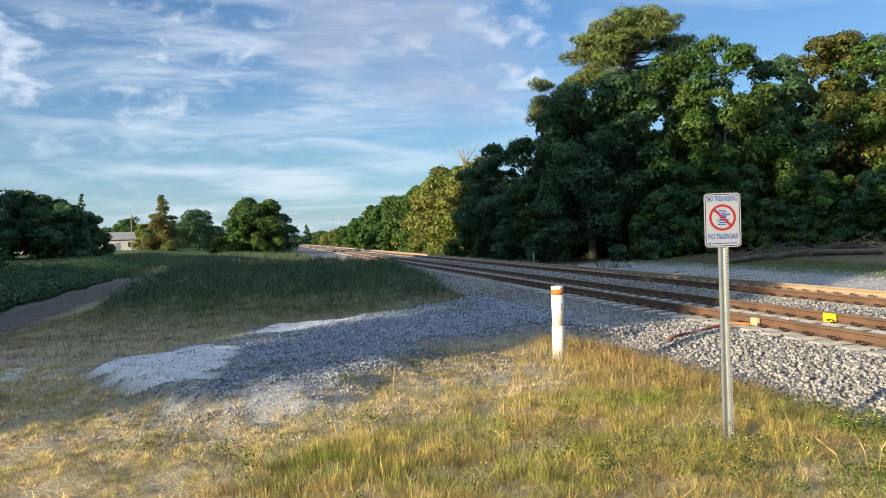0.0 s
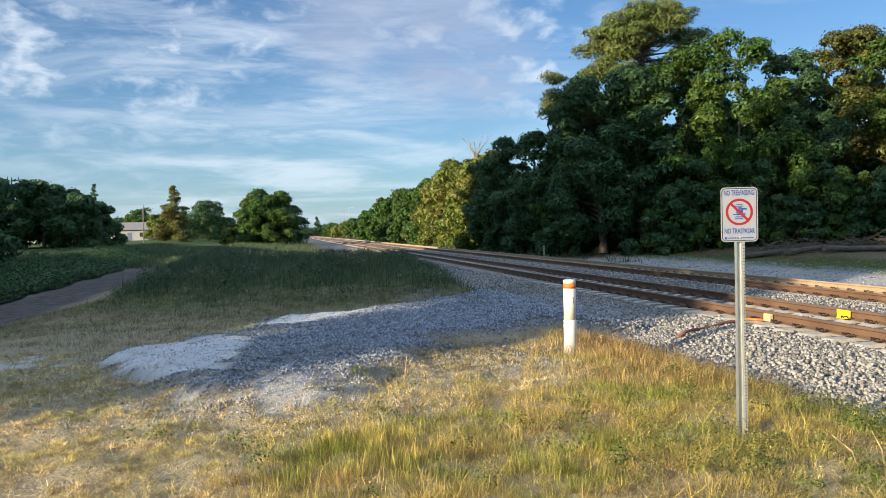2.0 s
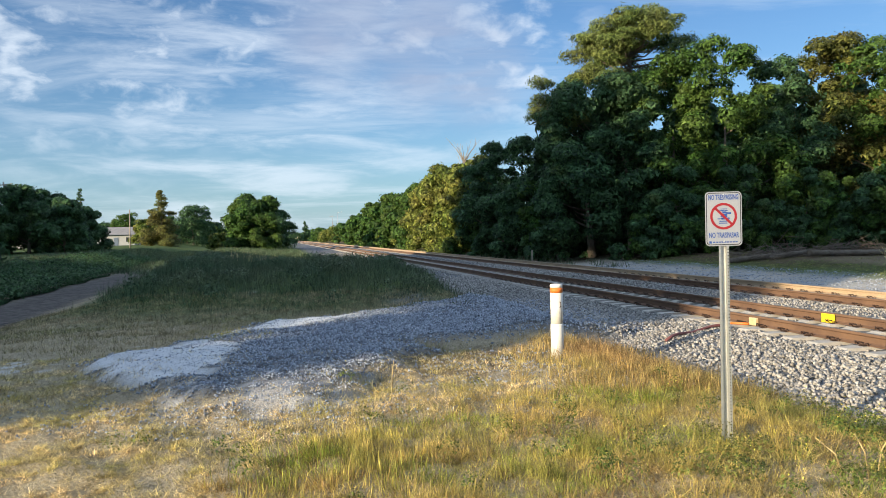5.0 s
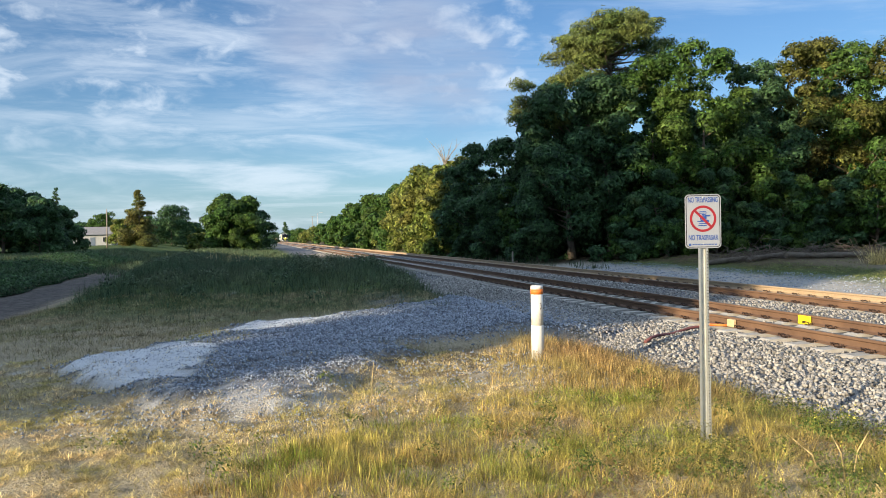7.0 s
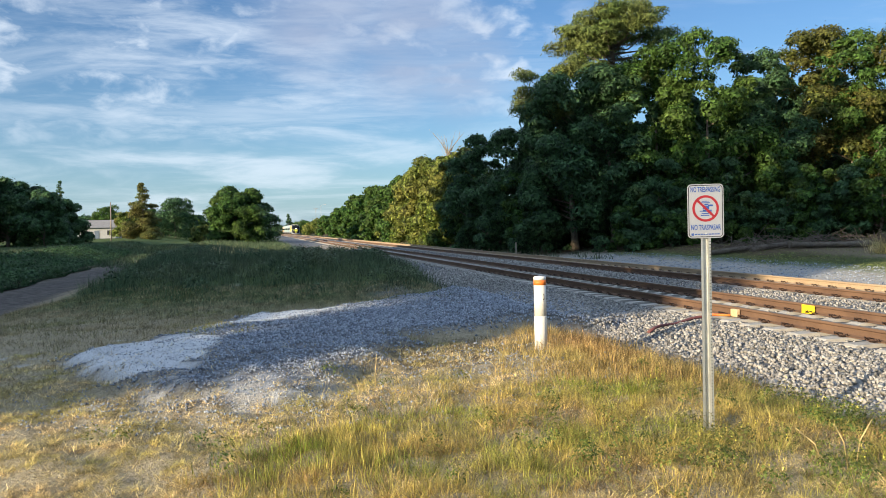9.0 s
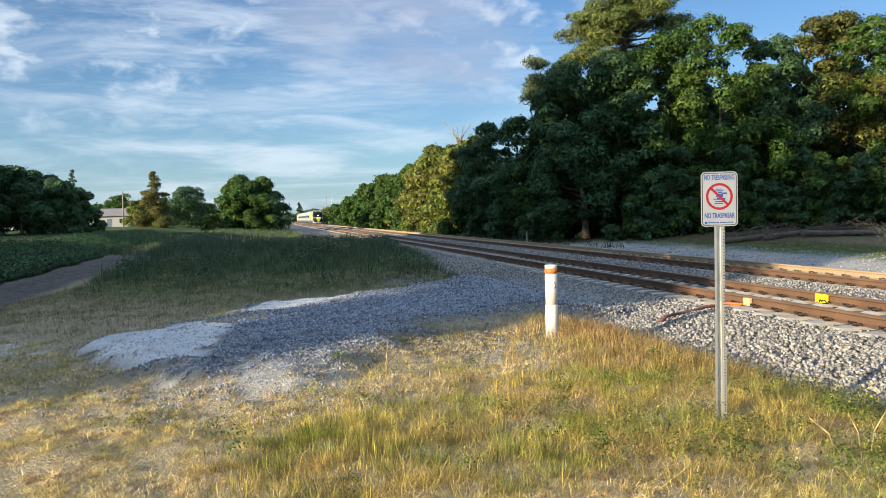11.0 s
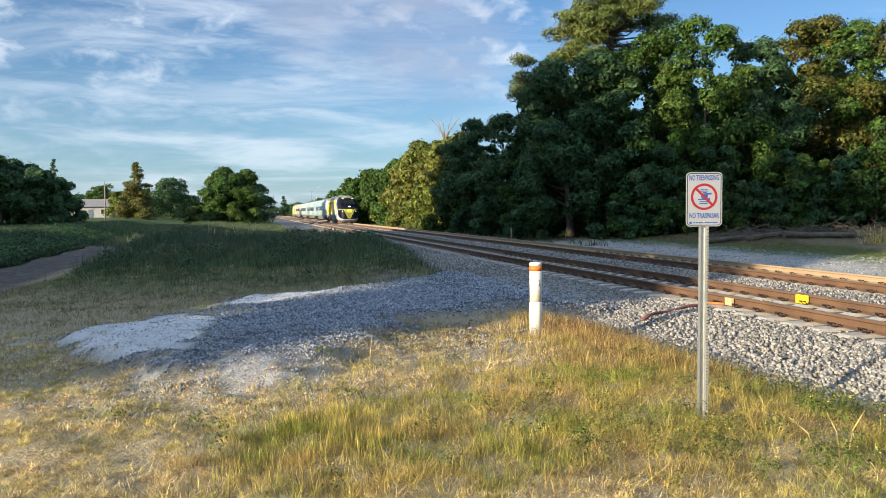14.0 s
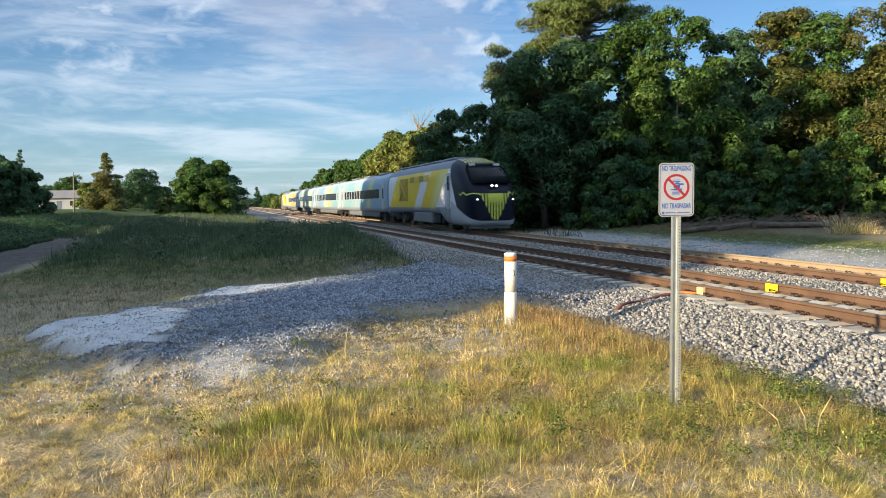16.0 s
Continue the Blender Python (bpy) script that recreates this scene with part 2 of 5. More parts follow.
M_LEAF_RUSSET = leafy("autumn_cypress_needles", (0.085, 0.085, 0.028), (0.19, 0.165, 0.045), (0.11, 0.125, 0.035), 0.25)
M_NEEDLE = leafy("pine_needles", (0.06, 0.115, 0.03), (0.15, 0.20, 0.05), (0.15, 0.17, 0.05), 0.3, 0.2)
M_BARK = surface("grey_brown_bark", (0.13, 0.10, 0.075), (0.22, 0.18, 0.14), 5, 0.95, 0, 30, 0.8, 0.02, 0.1)
M_DEADWOOD = surface("bleached_dead_wood", (0.42, 0.36, 0.28), (0.30, 0.25, 0.19), 3, 0.9, 0, 40, 0.4, 0.01, 0.1)
M_STRAW = leafy("dry_grass_blades", (0.52, 0.34, 0.16), (0.86, 0.69, 0.39), (0.48, 0.40, 0.14), 1.1, 0.3, 0.45)
M_GREENBLADE = leafy("green_grass_blades", (0.12, 0.18, 0.026), (0.34, 0.365, 0.065), (0.60, 0.44, 0.14), 0.8, 0.3, 0.4)
M_WEED = leafy("rank_weeds", (0.045, 0.086, 0.045), (0.095, 0.148, 0.075), (0.115, 0.138, 0.075), 0.5, 0.3)
M_PINKGRASS = leafy("russet_seed_grass", (0.29, 0.17, 0.062), (0.50, 0.32, 0.14), (0.42, 0.33, 0.11), 0.6, 0.3, 0.4)


# ---- building helpers ----
def mesh_from(name, verts, faces, mats, smooth=False, index=None):
    me = bpy.data.meshes.new(name)
    me.from_pydata([tuple(v) for v in verts], [], [tuple(f) for f in faces])
    for m in mats if isinstance(mats, (list, tuple)) else [mats]:
        me.materials.append(m)
    if index is not None:
        me.polygons.foreach_set("material_index", index)
    if smooth:
        me.polygons.foreach_set("use_smooth", [True] * len(me.polygons))
    me.update()
    return me


def fast_mesh(name, verts, corners, mat):
    """Many equal-sided faces from arrays: verts (n, 3), corners (m, k)."""
    me = bpy.data.meshes.new(name)
    m, k = corners.shape
    me.vertices.add(len(verts))
    me.vertices.foreach_set("co", np.ascontiguousarray(verts, dtype=np.float32).ravel())
    me.loops.add(m * k)
    me.loops.foreach_set("vertex_index", corners.astype(np.int32).ravel())
    me.polygons.add(m)
    me.polygons.foreach_set("loop_start", np.arange(0, m * k, k, dtype=np.int32))
    me.materials.append(mat)
    me.update(calc_edges=True)
    return me


def part(name, bm, mat, parent, label="", smooth=False):
    me = bpy.data.meshes.new(name)
    if smooth:
        for f in bm.faces:
            f.smooth = True
    bm.to_mesh(me)
    bm.free()
    for m in mat if isinstance(mat, (list, tuple)) else [mat]:
        me.materials.append(m)
    ob = new(name, me)
    ob.parent = parent
    return tagged(ob, label)


def put(name, me, parent=None, m=None):
    ob = new(name, me)
    ob.parent = parent
    if m is not None:
        ob.matrix_basis = m
    return ob


def box(bm, x0, x1, y0, y1, z0, z1, bevel=0.0, mi=0):
    vs = [bm.verts.new((x, y, z)) for x in (x0, x1) for y in (y0, y1) for z in (z0, z1)]
    fs = [bm.faces.new([vs[i] for i in f]) for f in ((0, 1, 3, 2), (4, 6, 7, 5), (0, 4, 5, 1), (2, 3, 7, 6), (0, 2, 6, 4), (1, 5, 7, 3))]
    for f in fs:
        f.material_index = mi
    if bevel:
        es = list({e for f in fs for e in f.edges})
        bmesh.ops.bevel(bm, geom=es, offset=bevel, segments=1, affect="EDGES", material=-1)
    return bm


def prism(bm, outline, axis, a, c, mi=0):
    """An outline of two coordinates swept along an axis from a to c."""
    def p(u, v, w):
        return {"x": (w, u, v), "y": (u, w, v), "z": (u, v, w)}[axis]
    r0 = [bm.verts.new(p(u, v, a)) for u, v in outline]
    r1 = [bm.verts.new(p(u, v, c)) for u, v in outline]
    n = len(outline)
    fs = [bm.faces.new([r0[i], r0[(i + 1) % n], r1[(i + 1) % n], r1[i]]) for i in range(n)]
    fs += [bm.faces.new(r0[::-1]), bm.faces.new(r1)]
    for f in fs:
        f.material_index = mi
    bmesh.ops.recalc_face_normals(bm, faces=fs)
    return bm


def tube(bm, pts, radii, sides=6, mi=0):
    rings = []
    pts = [Vector(p) for p in pts]
    for i, p in enumerate(pts):
        d = (pts[min(i + 1, len(pts) - 1)] - pts[max(i - 1, 0)]).normalized()
        q = d.to_track_quat("Z", "Y")
        r = radii[i] if isinstance(radii, (list, tuple)) else radii
        rings.append([bm.verts.new(p + q @ Vector((r * math.cos(6.28319 * k / sides), r * math.sin(6.28319 * k / sides), 0))) for k in range(sides)])
    for a, c in zip(rings, rings[1:]):
        for k in range(sides):
            f = bm.faces.new([a[k], a[(k + 1) % sides], c[(k + 1) % sides], c[k]])
            f.material_index, f.smooth = mi, True
    for r in (rings[0][::-1], rings[-1]):
        f = bm.faces.new(r)
        f.material_index = mi
    return bm


def empty(name, m, label, category, group="", kind=""):
    ob = new(name)
    ob.empty_display_size = 0.2
    ob.matrix_basis = m
    return tagged(ob, label, category, group, kind)


# ---- ground ----
# Track frame: s runs along the line, n across it to the far side, from the near track's centre.
ALONG = Vector((-0.2195, 0.9756, 0))
ACROSS = Vector((0.9756, 0.2195, 0))
TRACK0 = Vector((9.9, 0, 0))
TRACK_GAP = 4.25
RAIL_TOP = 0.12


def track_pose(s, n, z):
    p = TRACK0 + ALONG * s + ACROSS * n
    m = Matrix((( ACROSS.x, ALONG.x, 0, p.x), (ACROSS.y, ALONG.y, 0, p.y), (0, 0, 1, z), (0, 0, 0, 1)))
    return m


def step(v, a, c):
    t = np.clip((v - a) / (c - a), 0, 1)
    return t * t * (3 - 2 * t)


_g = np.random.default_rng(4).uniform(0, 6.28, (3, 12))


def waves(x, y, scale, seed=0):
    """A cheap smooth noise, about -1 to 1."""
    out = 0.0 * x
    for k in range(6):
        a = _g[0][k] + seed * 1.7
        f = (1 + 0.55 * k) / scale
        out = out + np.sin((x * np.cos(a) + y * np.sin(a)) * f * 6.28 + _g[1][k] * (seed + 1)) / (1 + 0.5 * k)
    return out / 2.2


SPILL = ((-5.0, 10.5), (-3.4, 8.6), (-2.6, 7.6), (-1.5, 7.6), (-1.0, 9.2), (-0.2, 11.9), (1.4, 13.0), (4.4, 14.6), (5.5, 18.0), (2.5, 21.0), (0.3, 18.2), (-2.0, 16.1), (-3.6, 14.9), (-4.2, 12.4))
SAND_A = ((-5.1, 10.5), (-4.1, 12.5), (-3.2, 11.8), (-2.9, 9.8), (-3.1, 8.4), (-4.2, 9.3))
SAND_B = ((-4.1, 12.3), (-3.7, 14.9), (-2.0, 16.2), (-1.7, 15.6), (-2.9, 13.6))


def inside_shape(x, y, shape):
    """Metres inside a ground outline, negative outside."""
    near = np.full(x.shape, 1e9)
    odd = np.zeros(x.shape, bool)
    for (ax, ay), (bx, by) in zip(shape, shape[1:] + shape[:1]):
        t = np.clip(((x - ax) * (bx - ax) + (y - ay) * (by - ay)) / ((bx - ax) ** 2 + (by - ay) ** 2), 0, 1)
        near = np.minimum(near, np.hypot(x - ax - t * (bx - ax), y - ay - t * (by - ay)))
        odd ^= ((ay > y) != (by > y)) & (x < (bx - ax) * (y - ay) / (by - ay + 1e-12) + ax)
    return np.where(odd, near, -near)


def zones(x, y):
    """Height of the ground and the share of each kind of surface at a place."""
    n = (x - TRACK0.x) * ACROSS.x + y * ACROSS.y
    wob = waves(x, y, 3.0) * 0.35
    bed = step(n, -3.7, -1.75) * (1 - step(n, 6.2, 7.6))
    z = -0.24 * step(n, -5.3, -3.9) * (1 - step(n, 8, 12)) + 0.115 * bed
    z = z + 0.03 * waves(x, y, 2.2, 1) * (1 - bed) + 0.015 * waves(x, y, 0.7, 2) * (1 - bed)
    z = z + 0.06 * step(n, 0.95, 1.25) * (1 - step(n, 3.0, 3.3))
    # tussocks of the verge
    z = z + 0.034 * (waves(x, y, 0.85, 8) + 0.5 * waves(x, y, 0.42, 5)) * (1 - step(n, -5.0, -4.0)) * (1 - step(y, 9.0, 12.0))
    # spill of gravel from the line to the dirt road
    spill = step(inside_shape(x, y, SPILL) + 0.28 * waves(x, y, 1.3, 3), -0.35, 0.3)
    z = z + 0.16 * spill * (1 - bed) * (1 - step(n, -4.6, -3.6)) + 0.24 * spill * step(n, -6, -3.6) * (1 - bed)
    # weedy mound between the dirt road and the line
    left = x + 5.4 + 0.26 * y
    mound = step(y + 0.4 * wob, 15.5, 27) * step(-n + wob, 3.7, 5.4) * step(left + wob, 0.0, 2.8) * (1 - step(y, 75, 120) * 0.8) * (1 - step(y + 2 * wob, 29, 45) * step(n, -15, -8.5))
    z = z + 0.64 * mound + 0.10 * waves(x, y, 6, 4) * mound
    # dirt road in a shallow cut, with a bank on its far side
    right_edge, left_edge = -5.9 - 0.26 * y, -9.9 - 0.27 * y
    road = step(-(x - right_edge) + wob, -0.5, 1.2) * step(x - left_edge + wob, -0.8, 0.8) * (1 - step(y, 48, 68))
    cut = step(-(x - right_edge), -1.5, 1.5) * step(x - left_edge, -2.8, 0.0)
    z = z - 0.45 * cut * step(y, 5, 16) * (1 - step(y, 60, 90))
    bank = step(left_edge - x, 0, 4.5)
    z = z + 0.45 * bank + 0.6 * bank * step(y, 60, 180)
    # wood floor and brush on the far side
    wood = step(n + wob, 11.0, 14.0) * step(y, 20, 40) + step(n, 24, 30) * (1 - step(y, 20, 40))
    wood = np.clip(wood + step(n, 8.2, 9.8) * step(y, 44, 50), 0, 1)
    z = z + 0.35 * wood * step(n, 11, 16)
    sand = step(np.maximum(inside_shape(x, y, SAND_A), inside_shape(x, y, SAND_B)) + 0.12 * waves(x, y, 0.9, 5), -0.12, 0.15)
    thin = 0.75 * np.exp(-((x + 6.8) / 1.4) ** 2 - ((y - 10.3) / 0.9) ** 2) + 0.8 * np.exp(-((x + 1.9) / 1.5) ** 2 - ((y - 8.0) / 0.7) ** 2) + 0.45 * np.exp(-((x - 1.2) / 1.2) ** 2 - ((y - 9.0) / 0.8) ** 2)
    sand = np.maximum(sand, 0.75 * np.exp(-((x + 0.35) / 0.9) ** 2 - ((y - 17.0) / 0.45) ** 2))
    sand = np.maximum(sand, 0.7 * step(thin + 0.35 * waves(x, y, 0.45, 6) + 0.25 * waves(x, y, 1.3, 2), 0.45, 0.8))
    pad = step(n, 6.0, 6.6) * (1 - step(n + 2 * wob, 11.5, 14.5)) * (1 - step(y, 42, 50))
    heap = np.exp(-((x + 0.85) / 0.55) ** 2 - ((y - 19.3) / 1.1) ** 2)
    gravel = np.clip(np.maximum(np.maximum(np.maximum(bed, heap), step(n, -3.9 - 2.4 * step(y, 46, 60), -3.4 - 2.0 * step(y, 46, 60)) * (1 - step(n, 6, 8))), np.maximum(spill * (1 - 0.85 * sand), 0.4 * pad * (1 - step(n + 2 * wob, 9.6, 11.4)))), 0, 1)
    lawn = np.clip(step(left_edge - x, -0.6, 0.8) + step(n, 9.8, 11.0) * (1 - step(n, 13.5, 15.5)) * (1 - step(y, 42, 48)) + mound * 0.8 + 0.75 * step(y + 2 * wob, 14, 19) * step(left, -0.5, 1) * (1 - step(n, -5.5, -4)) * (1 - spill) + step(y, 55, 75) * (1 - step(n, -6, -4)) + pad * step(x, 13.5, 17) + step(y, 150, 220), 0, 1)
    bare_earth = np.exp(-((x - 0.3) / 1.3) ** 2 - ((y - 10.4) / 1.3) ** 2)
    mud = np.clip(road * step(y, 4, 12) + 0.1 * bare_earth, 0, 1)
    # sand colour on the pad lightens it: pale gravel with sunlight put in
    return z, dict(gravel=gravel, sand=sand * (1 - 0.9 * step(n, -3, -2)) + 0.45 * pad * (1 - step(n + 2 * wob, 9.0, 12.0)), mud=mud, lawn=lawn, litter=np.clip(wood + 0.75 * step(bare_earth + 0.3 * waves(x, y, 0.6, 4), 0.3, 0.7), 0, 1), mound=mound, spill=spill, bed=bed, road=road, bank=bank, n=n, pad=pad)


def height(x, y):
    return float(zones(np.array([float(x)]), np.array([float(y)]))[0][0])


def spaced(lo, hi, stepsize, reach_lo, reach_hi, grow=1.13):
    out, d = list(np.arange(lo, hi, stepsize)), stepsize
    v = out[-1]
    while v < reach_hi:
        d *= grow
        v += d
        out.append(v)
    d, v = stepsize, lo
    while v > reach_lo:
        d *= grow
        v -= d
        out.insert(0, v)
    return np.array(out)


def build_ground():
    xs, ys = spaced(-11, 13, 0.15, -2600, 2600, 1.085), spaced(3.4, 13, 0.12, -600, 4200, 1.052)
    X, Y = np.meshgrid(xs, ys)
    x, y = X.ravel(), Y.ravel()
    z, share = zones(x, y)
    z = z * np.clip(1.5 - np.hypot(x, y) / 900, 0, 1)
    w, h = len(xs), len(ys)
    i = np.arange(w * h).reshape(h, w)
    quads = np.stack([i[:-1, :-1], i[:-1, 1:], i[1:, 1:], i[1:, :-1]], -1).reshape(-1, 4)
    me = fast_mesh("ground", np.stack([x, y, z], 1), quads, M_GROUND)
    me.polygons.foreach_set("use_smooth", [True] * len(me.polygons))
    for key in ("gravel", "sand", "mud", "lawn", "litter"):
        a = me.attributes.new(key, "FLOAT", "POINT")
        a.data.foreach_set("value", share[key].astype(np.float32))
    return tagged(new("ground", me), "trackside ground of dry soil, gravel, white sand and lawn", "ground", kind="structure")


build_ground()


# ---- railway ----
def rail_outline():
    """Half of a flat-bottomed rail's section, then mirrored: metres from the base's middle."""
    half = [(0.076, 0.0), (0.076, 0.011), (0.03, 0.028), (0.0095, 0.045), (0.0095, 0.128), (0.034, 0.142), (0.037, 0.150), (0.036, 0.176), (0.028, 0.186)]
    return half + [(-x, z) for x, z in half[::-1]]


def build_track(name, n, s_far, rust, label):
    root = empty(name, track_pose(0, n, RAIL_TOP - 0.186), label, "railway track", "railway tracks", "structure")
    # ties stand out from 3 m behind the camera to where they can no longer be told apart
    bm = bmesh.new()
    prism(bm, [(-1.29, -0.20), (1.29, -0.20), (1.29, -0.03), (1.24, -0.004), (0.55, -0.004), (0.45, -0.03), (-0.45, -0.03), (-0.55, -0.004), (-1.24, -0.004), (-1.29, -0.03)], "y", -0.13, 0.13)
    tie = part("sleeper", bm, M_TIE, root)
    bm = bmesh.new()
    for k in (-1, 1):
        pts = [(0.015, 0.10 * k, 0.015), (0.06, 0.135 * k, 0.06), (0.09, 0.09 * k, 0.03), (0.10, 0.05 * k, 0.07), (0.04, 0.02 * k, 0.05)]
        tube(bm, pts, 0.009, 5)
    box(bm, 0.0, 0.07, -0.05, 0.05, -0.004, 0.014)
    clip_me = bpy.data.meshes.new("clip")
    bm.to_mesh(clip_me)
    bm.free()
    clip_me.materials.append(M_CLIP)
    first = True
    for k in range(-6, 110):
        s = 2.0 + k * 0.61
        if first:
            ob, first = tie, False
        else:
            ob = put("sleeper", tie.data, root)
        ob.location = (0, s, 0.0)
        if s < 32:
            for side in (-1, 1):
                for face in (-1, 1):
                    put("clip", clip_me, ob, Matrix.Translation((side * 0.7525 + face * 0.07, 0, 0)) @ pose(0, 0, 0, 0, 0, 0 if face > 0 else 180))
    bm = bmesh.new()
    for k in range(110, int((s_far - 2) / 0.61)):
        box(bm, -1.29, 1.29, 2 + k * 0.61 - 0.13, 2 + k * 0.61 + 0.13, -0.2, -0.004)
    tagged(part("far_sleepers", bm, M_TIE, root), kind="stuff")
    for side in (-1, 1):
        bm = bmesh.new()
        prism(bm, rail_outline(), "y", -12, s_far)
        for f in bm.faces:
            f.material_index = 1 if f.normal.z > 0.75 and f.calc_center_median().z > 0.17 else 0
        ob = part("rail", bm, [rust if side < 0 or n < 1 else M_RUST_PALE, M_HEAD], root, "rusty steel rail with a worn head")
        ob.location = (side * 0.7525, 0, 0)
    return root


TRACK_NEAR = build_track("railway_track", 0.0, 900, M_RUST, "near railway track, rusty rails clipped to pale concrete sleepers in ballast")
TRACK_FAR = build_track("railway_track", TRACK_GAP, 900, M_RUST, "second railway track, rusty rails on concrete sleepers beside the wood")


# ---- trees ----
def leaf_mesh(name, centres, radii, count, size, mat, seed, droop=0.2, flat=1.0, slim=0.55):
    """Loose pointed leaves set round many clump centres."""
    count, size = int(count * 1.65), size * 0.92
    r = np.random.default_rng(seed)
    centres, radii = np.asarray(centres, float), np.asarray(radii, float)
    w = radii ** 2
    pick = r.choice(len(centres), count, p=w / w.sum())
    d = r.normal(size=(count, 3))
    d /= np.linalg.norm(d, axis=1)[:, None]
    d[:, 2] = np.where(r.uniform(0, 1, count) < 0.6, np.abs(d[:, 2]), d[:, 2])
    dist = radii[pick] * r.uniform(0.45, 1.10, count) ** 0.5 * np.where(r.uniform(0, 1, count) < 0.14, r.uniform(1.0, 1.38, count), 1.0)
    pos = centres[pick] + d * dist[:, None] * np.array([1, 1, flat])
    nrm = d * 1.2 + r.normal(size=(count, 3)) * 0.42 + np.array([0, 0, 0.35])
    nrm /= np.linalg.norm(nrm, axis=1)[:, None]
    side = np.cross(nrm, r.normal(size=(count, 3)) + np.array([0, 0, -droop * 2]))
    side /= np.linalg.norm(side, axis=1)[:, None] + 1e-9
    tip = np.cross(side, nrm)
    ln = size * r.uniform(0.6, 1.4, count)[:, None]
    base = pos - tip * ln * 0.5
    v = np.stack([base - side * ln * slim * 0.62, base + side * ln * slim * 0.62, pos + tip * ln * 0.6 - nrm * ln * 0.08], 1).reshape(-1, 3)
    return fast_mesh(name, v, np.arange(count)[:, None] * 3 + np.array([[0, 1, 2]]), mat)


def trunk_mesh(bm, h, r0, lean, limbs, rng, top=0.58, mi=0):
    pts = [Vector((lean[0] * t ** 1.5 + rng.normal() * 0.04 * h * t * 0.3, lean[1] * t ** 1.5, h * top * t)) for t in (0, 0.12, 0.3, 0.5, 0.75, 1.0)]
    tube(bm, pts, [r0 * 1.35, r0, r0 * 0.85, r0 * 0.66, r0 * 0.42, r0 * 0.15], 8, mi)
    ends = []
    for k in range(limbs):
        t = rng.uniform(0.3, 0.95)
        j = min(int(t * 5), 4)
        base = pts[j].lerp(pts[j + 1], t * 5 - j)
        a = rng.uniform(0, 6.28)
        ln = h * rng.uniform(0.16, 0.32) * (1.2 - 0.5 * t)
        end = base + Vector((math.cos(a) * ln, math.sin(a) * ln, ln * rng.uniform(0.25, 0.8)))
        midp = base.lerp(end, 0.5) + Vector((0, 0, -0.06 * ln))
        rr = r0 * (0.42 - 0.25 * t)
        tube(bm, [base, midp, end], [rr, rr * 0.65, rr * 0.25], 5, mi)
        ends.append(end)
    return ends


def broad_tree(x, y, h, w, mat, seed, leaves=9000, low=0.05, size=0.24, label="", category="tree", group="", name="tree", deep=1.0, bumps=26):
    """A broadleaf: tapered trunk, limbs, and a crown of leaf clumps with an uneven outline."""
    rng = np.random.default_rng(seed)
    z0 = height(x, y)
    root = empty(name, pose(x, y, z0 - 0.1), label, category, group)
    bm = bmesh.new()
    ends = trunk_mesh(bm, h, 0.018 * h + 0.05, (rng.normal() * 0.3, rng.normal() * 0.3), 9, rng)
    part("trunk", bm, M_BARK, root)
    c, rad = [], []
    for k in range(bumps):
        t = (k + rng.uniform(0, 1)) / bumps
        zz = h * (low + (1 - low) * t) * 0.94
        prof = math.sin(math.pi * min(1, 0.16 + 0.80 * t ** 0.9)) ** 0.55 if low > 0.15 else (1 - 0.55 * t ** 2.2)
        a = rng.uniform(0, 6.28)
        rr = w * prof * rng.uniform(0.25, 1.0) ** 0.6
        c.append((math.cos(a) * rr, math.sin(a) * rr * deep, zz))
        rad.append(w * rng.uniform(0.12, 0.28))
    for e in ends:
        c.append(tuple(e))
        rad.append(w * rng.uniform(0.2, 0.34))
    c.append((rng.normal() * 0.2 * w, 0, h - w * 0.22))
    rad.append(w * 0.27)
    part_me = leaf_mesh("crown", c, rad, leaves, size, mat, seed + 1, flat=0.8)
    ob = new("crown", part_me)
    ob.parent = root
    return root


def pine(x, y, h, w, seed, label):
    """A tall flat-topped pine with bare limbs and pads of needles."""
    rng = np.random.default_rng(seed)
    root = empty("pine_tree", pose(x, y, height(x, y) - 0.1), label, "tree")
    bm = bmesh.new()
    tube(bm, [(0, 0, 0), (0.1, 0, h * 0.3), (-0.1, 0, h * 0.6), (0.1, 0, h * 0.95)], [0.30, 0.25, 0.19, 0.06], 8)
    c, rad = [], []
    for k in range(84):
        t = rng.uniform(0.0, 1.0)
        zz = h * (0.68 + 0.29 * t)
        a = rng.uniform(0, 6.28)
        reach = w * math.sqrt(max(0.05, 1 - (2 * t - 0.75) ** 2 / 1.7)) * rng.uniform(0.3, 1.0) ** 0.6
        if k % 6 == 0:
            a, zz, reach = 3.3 + rng.normal() * 0.3, h * rng.uniform(0.48, 0.70), w * rng.uniform(0.9, 1.75)
        end = Vector((math.cos(a) * reach, math.sin(a) * reach, zz + reach * 0.12))
        base = Vector((0, 0, zz - reach * 0.22))
        tube(bm, [base, base.lerp(end, 0.5) + Vector((0, 0, -0.12 * reach)), end], [0.08, 0.055, 0.02], 5)
        for q in range(3):
            c.append(tuple(end + Vector((rng.normal() * 0.35, rng.normal() * 0.35, rng.normal() * 0.18))))
            rad.append(rng.uniform(0.5, 0.95))
    part("trunk", bm, M_BARK, root)
    ob = new("crown", leaf_mesh("crown", c, rad, 36000, 0.33, M_NEEDLE, seed + 5, flat=0.5, slim=0.16))
    ob.parent = root
    return root


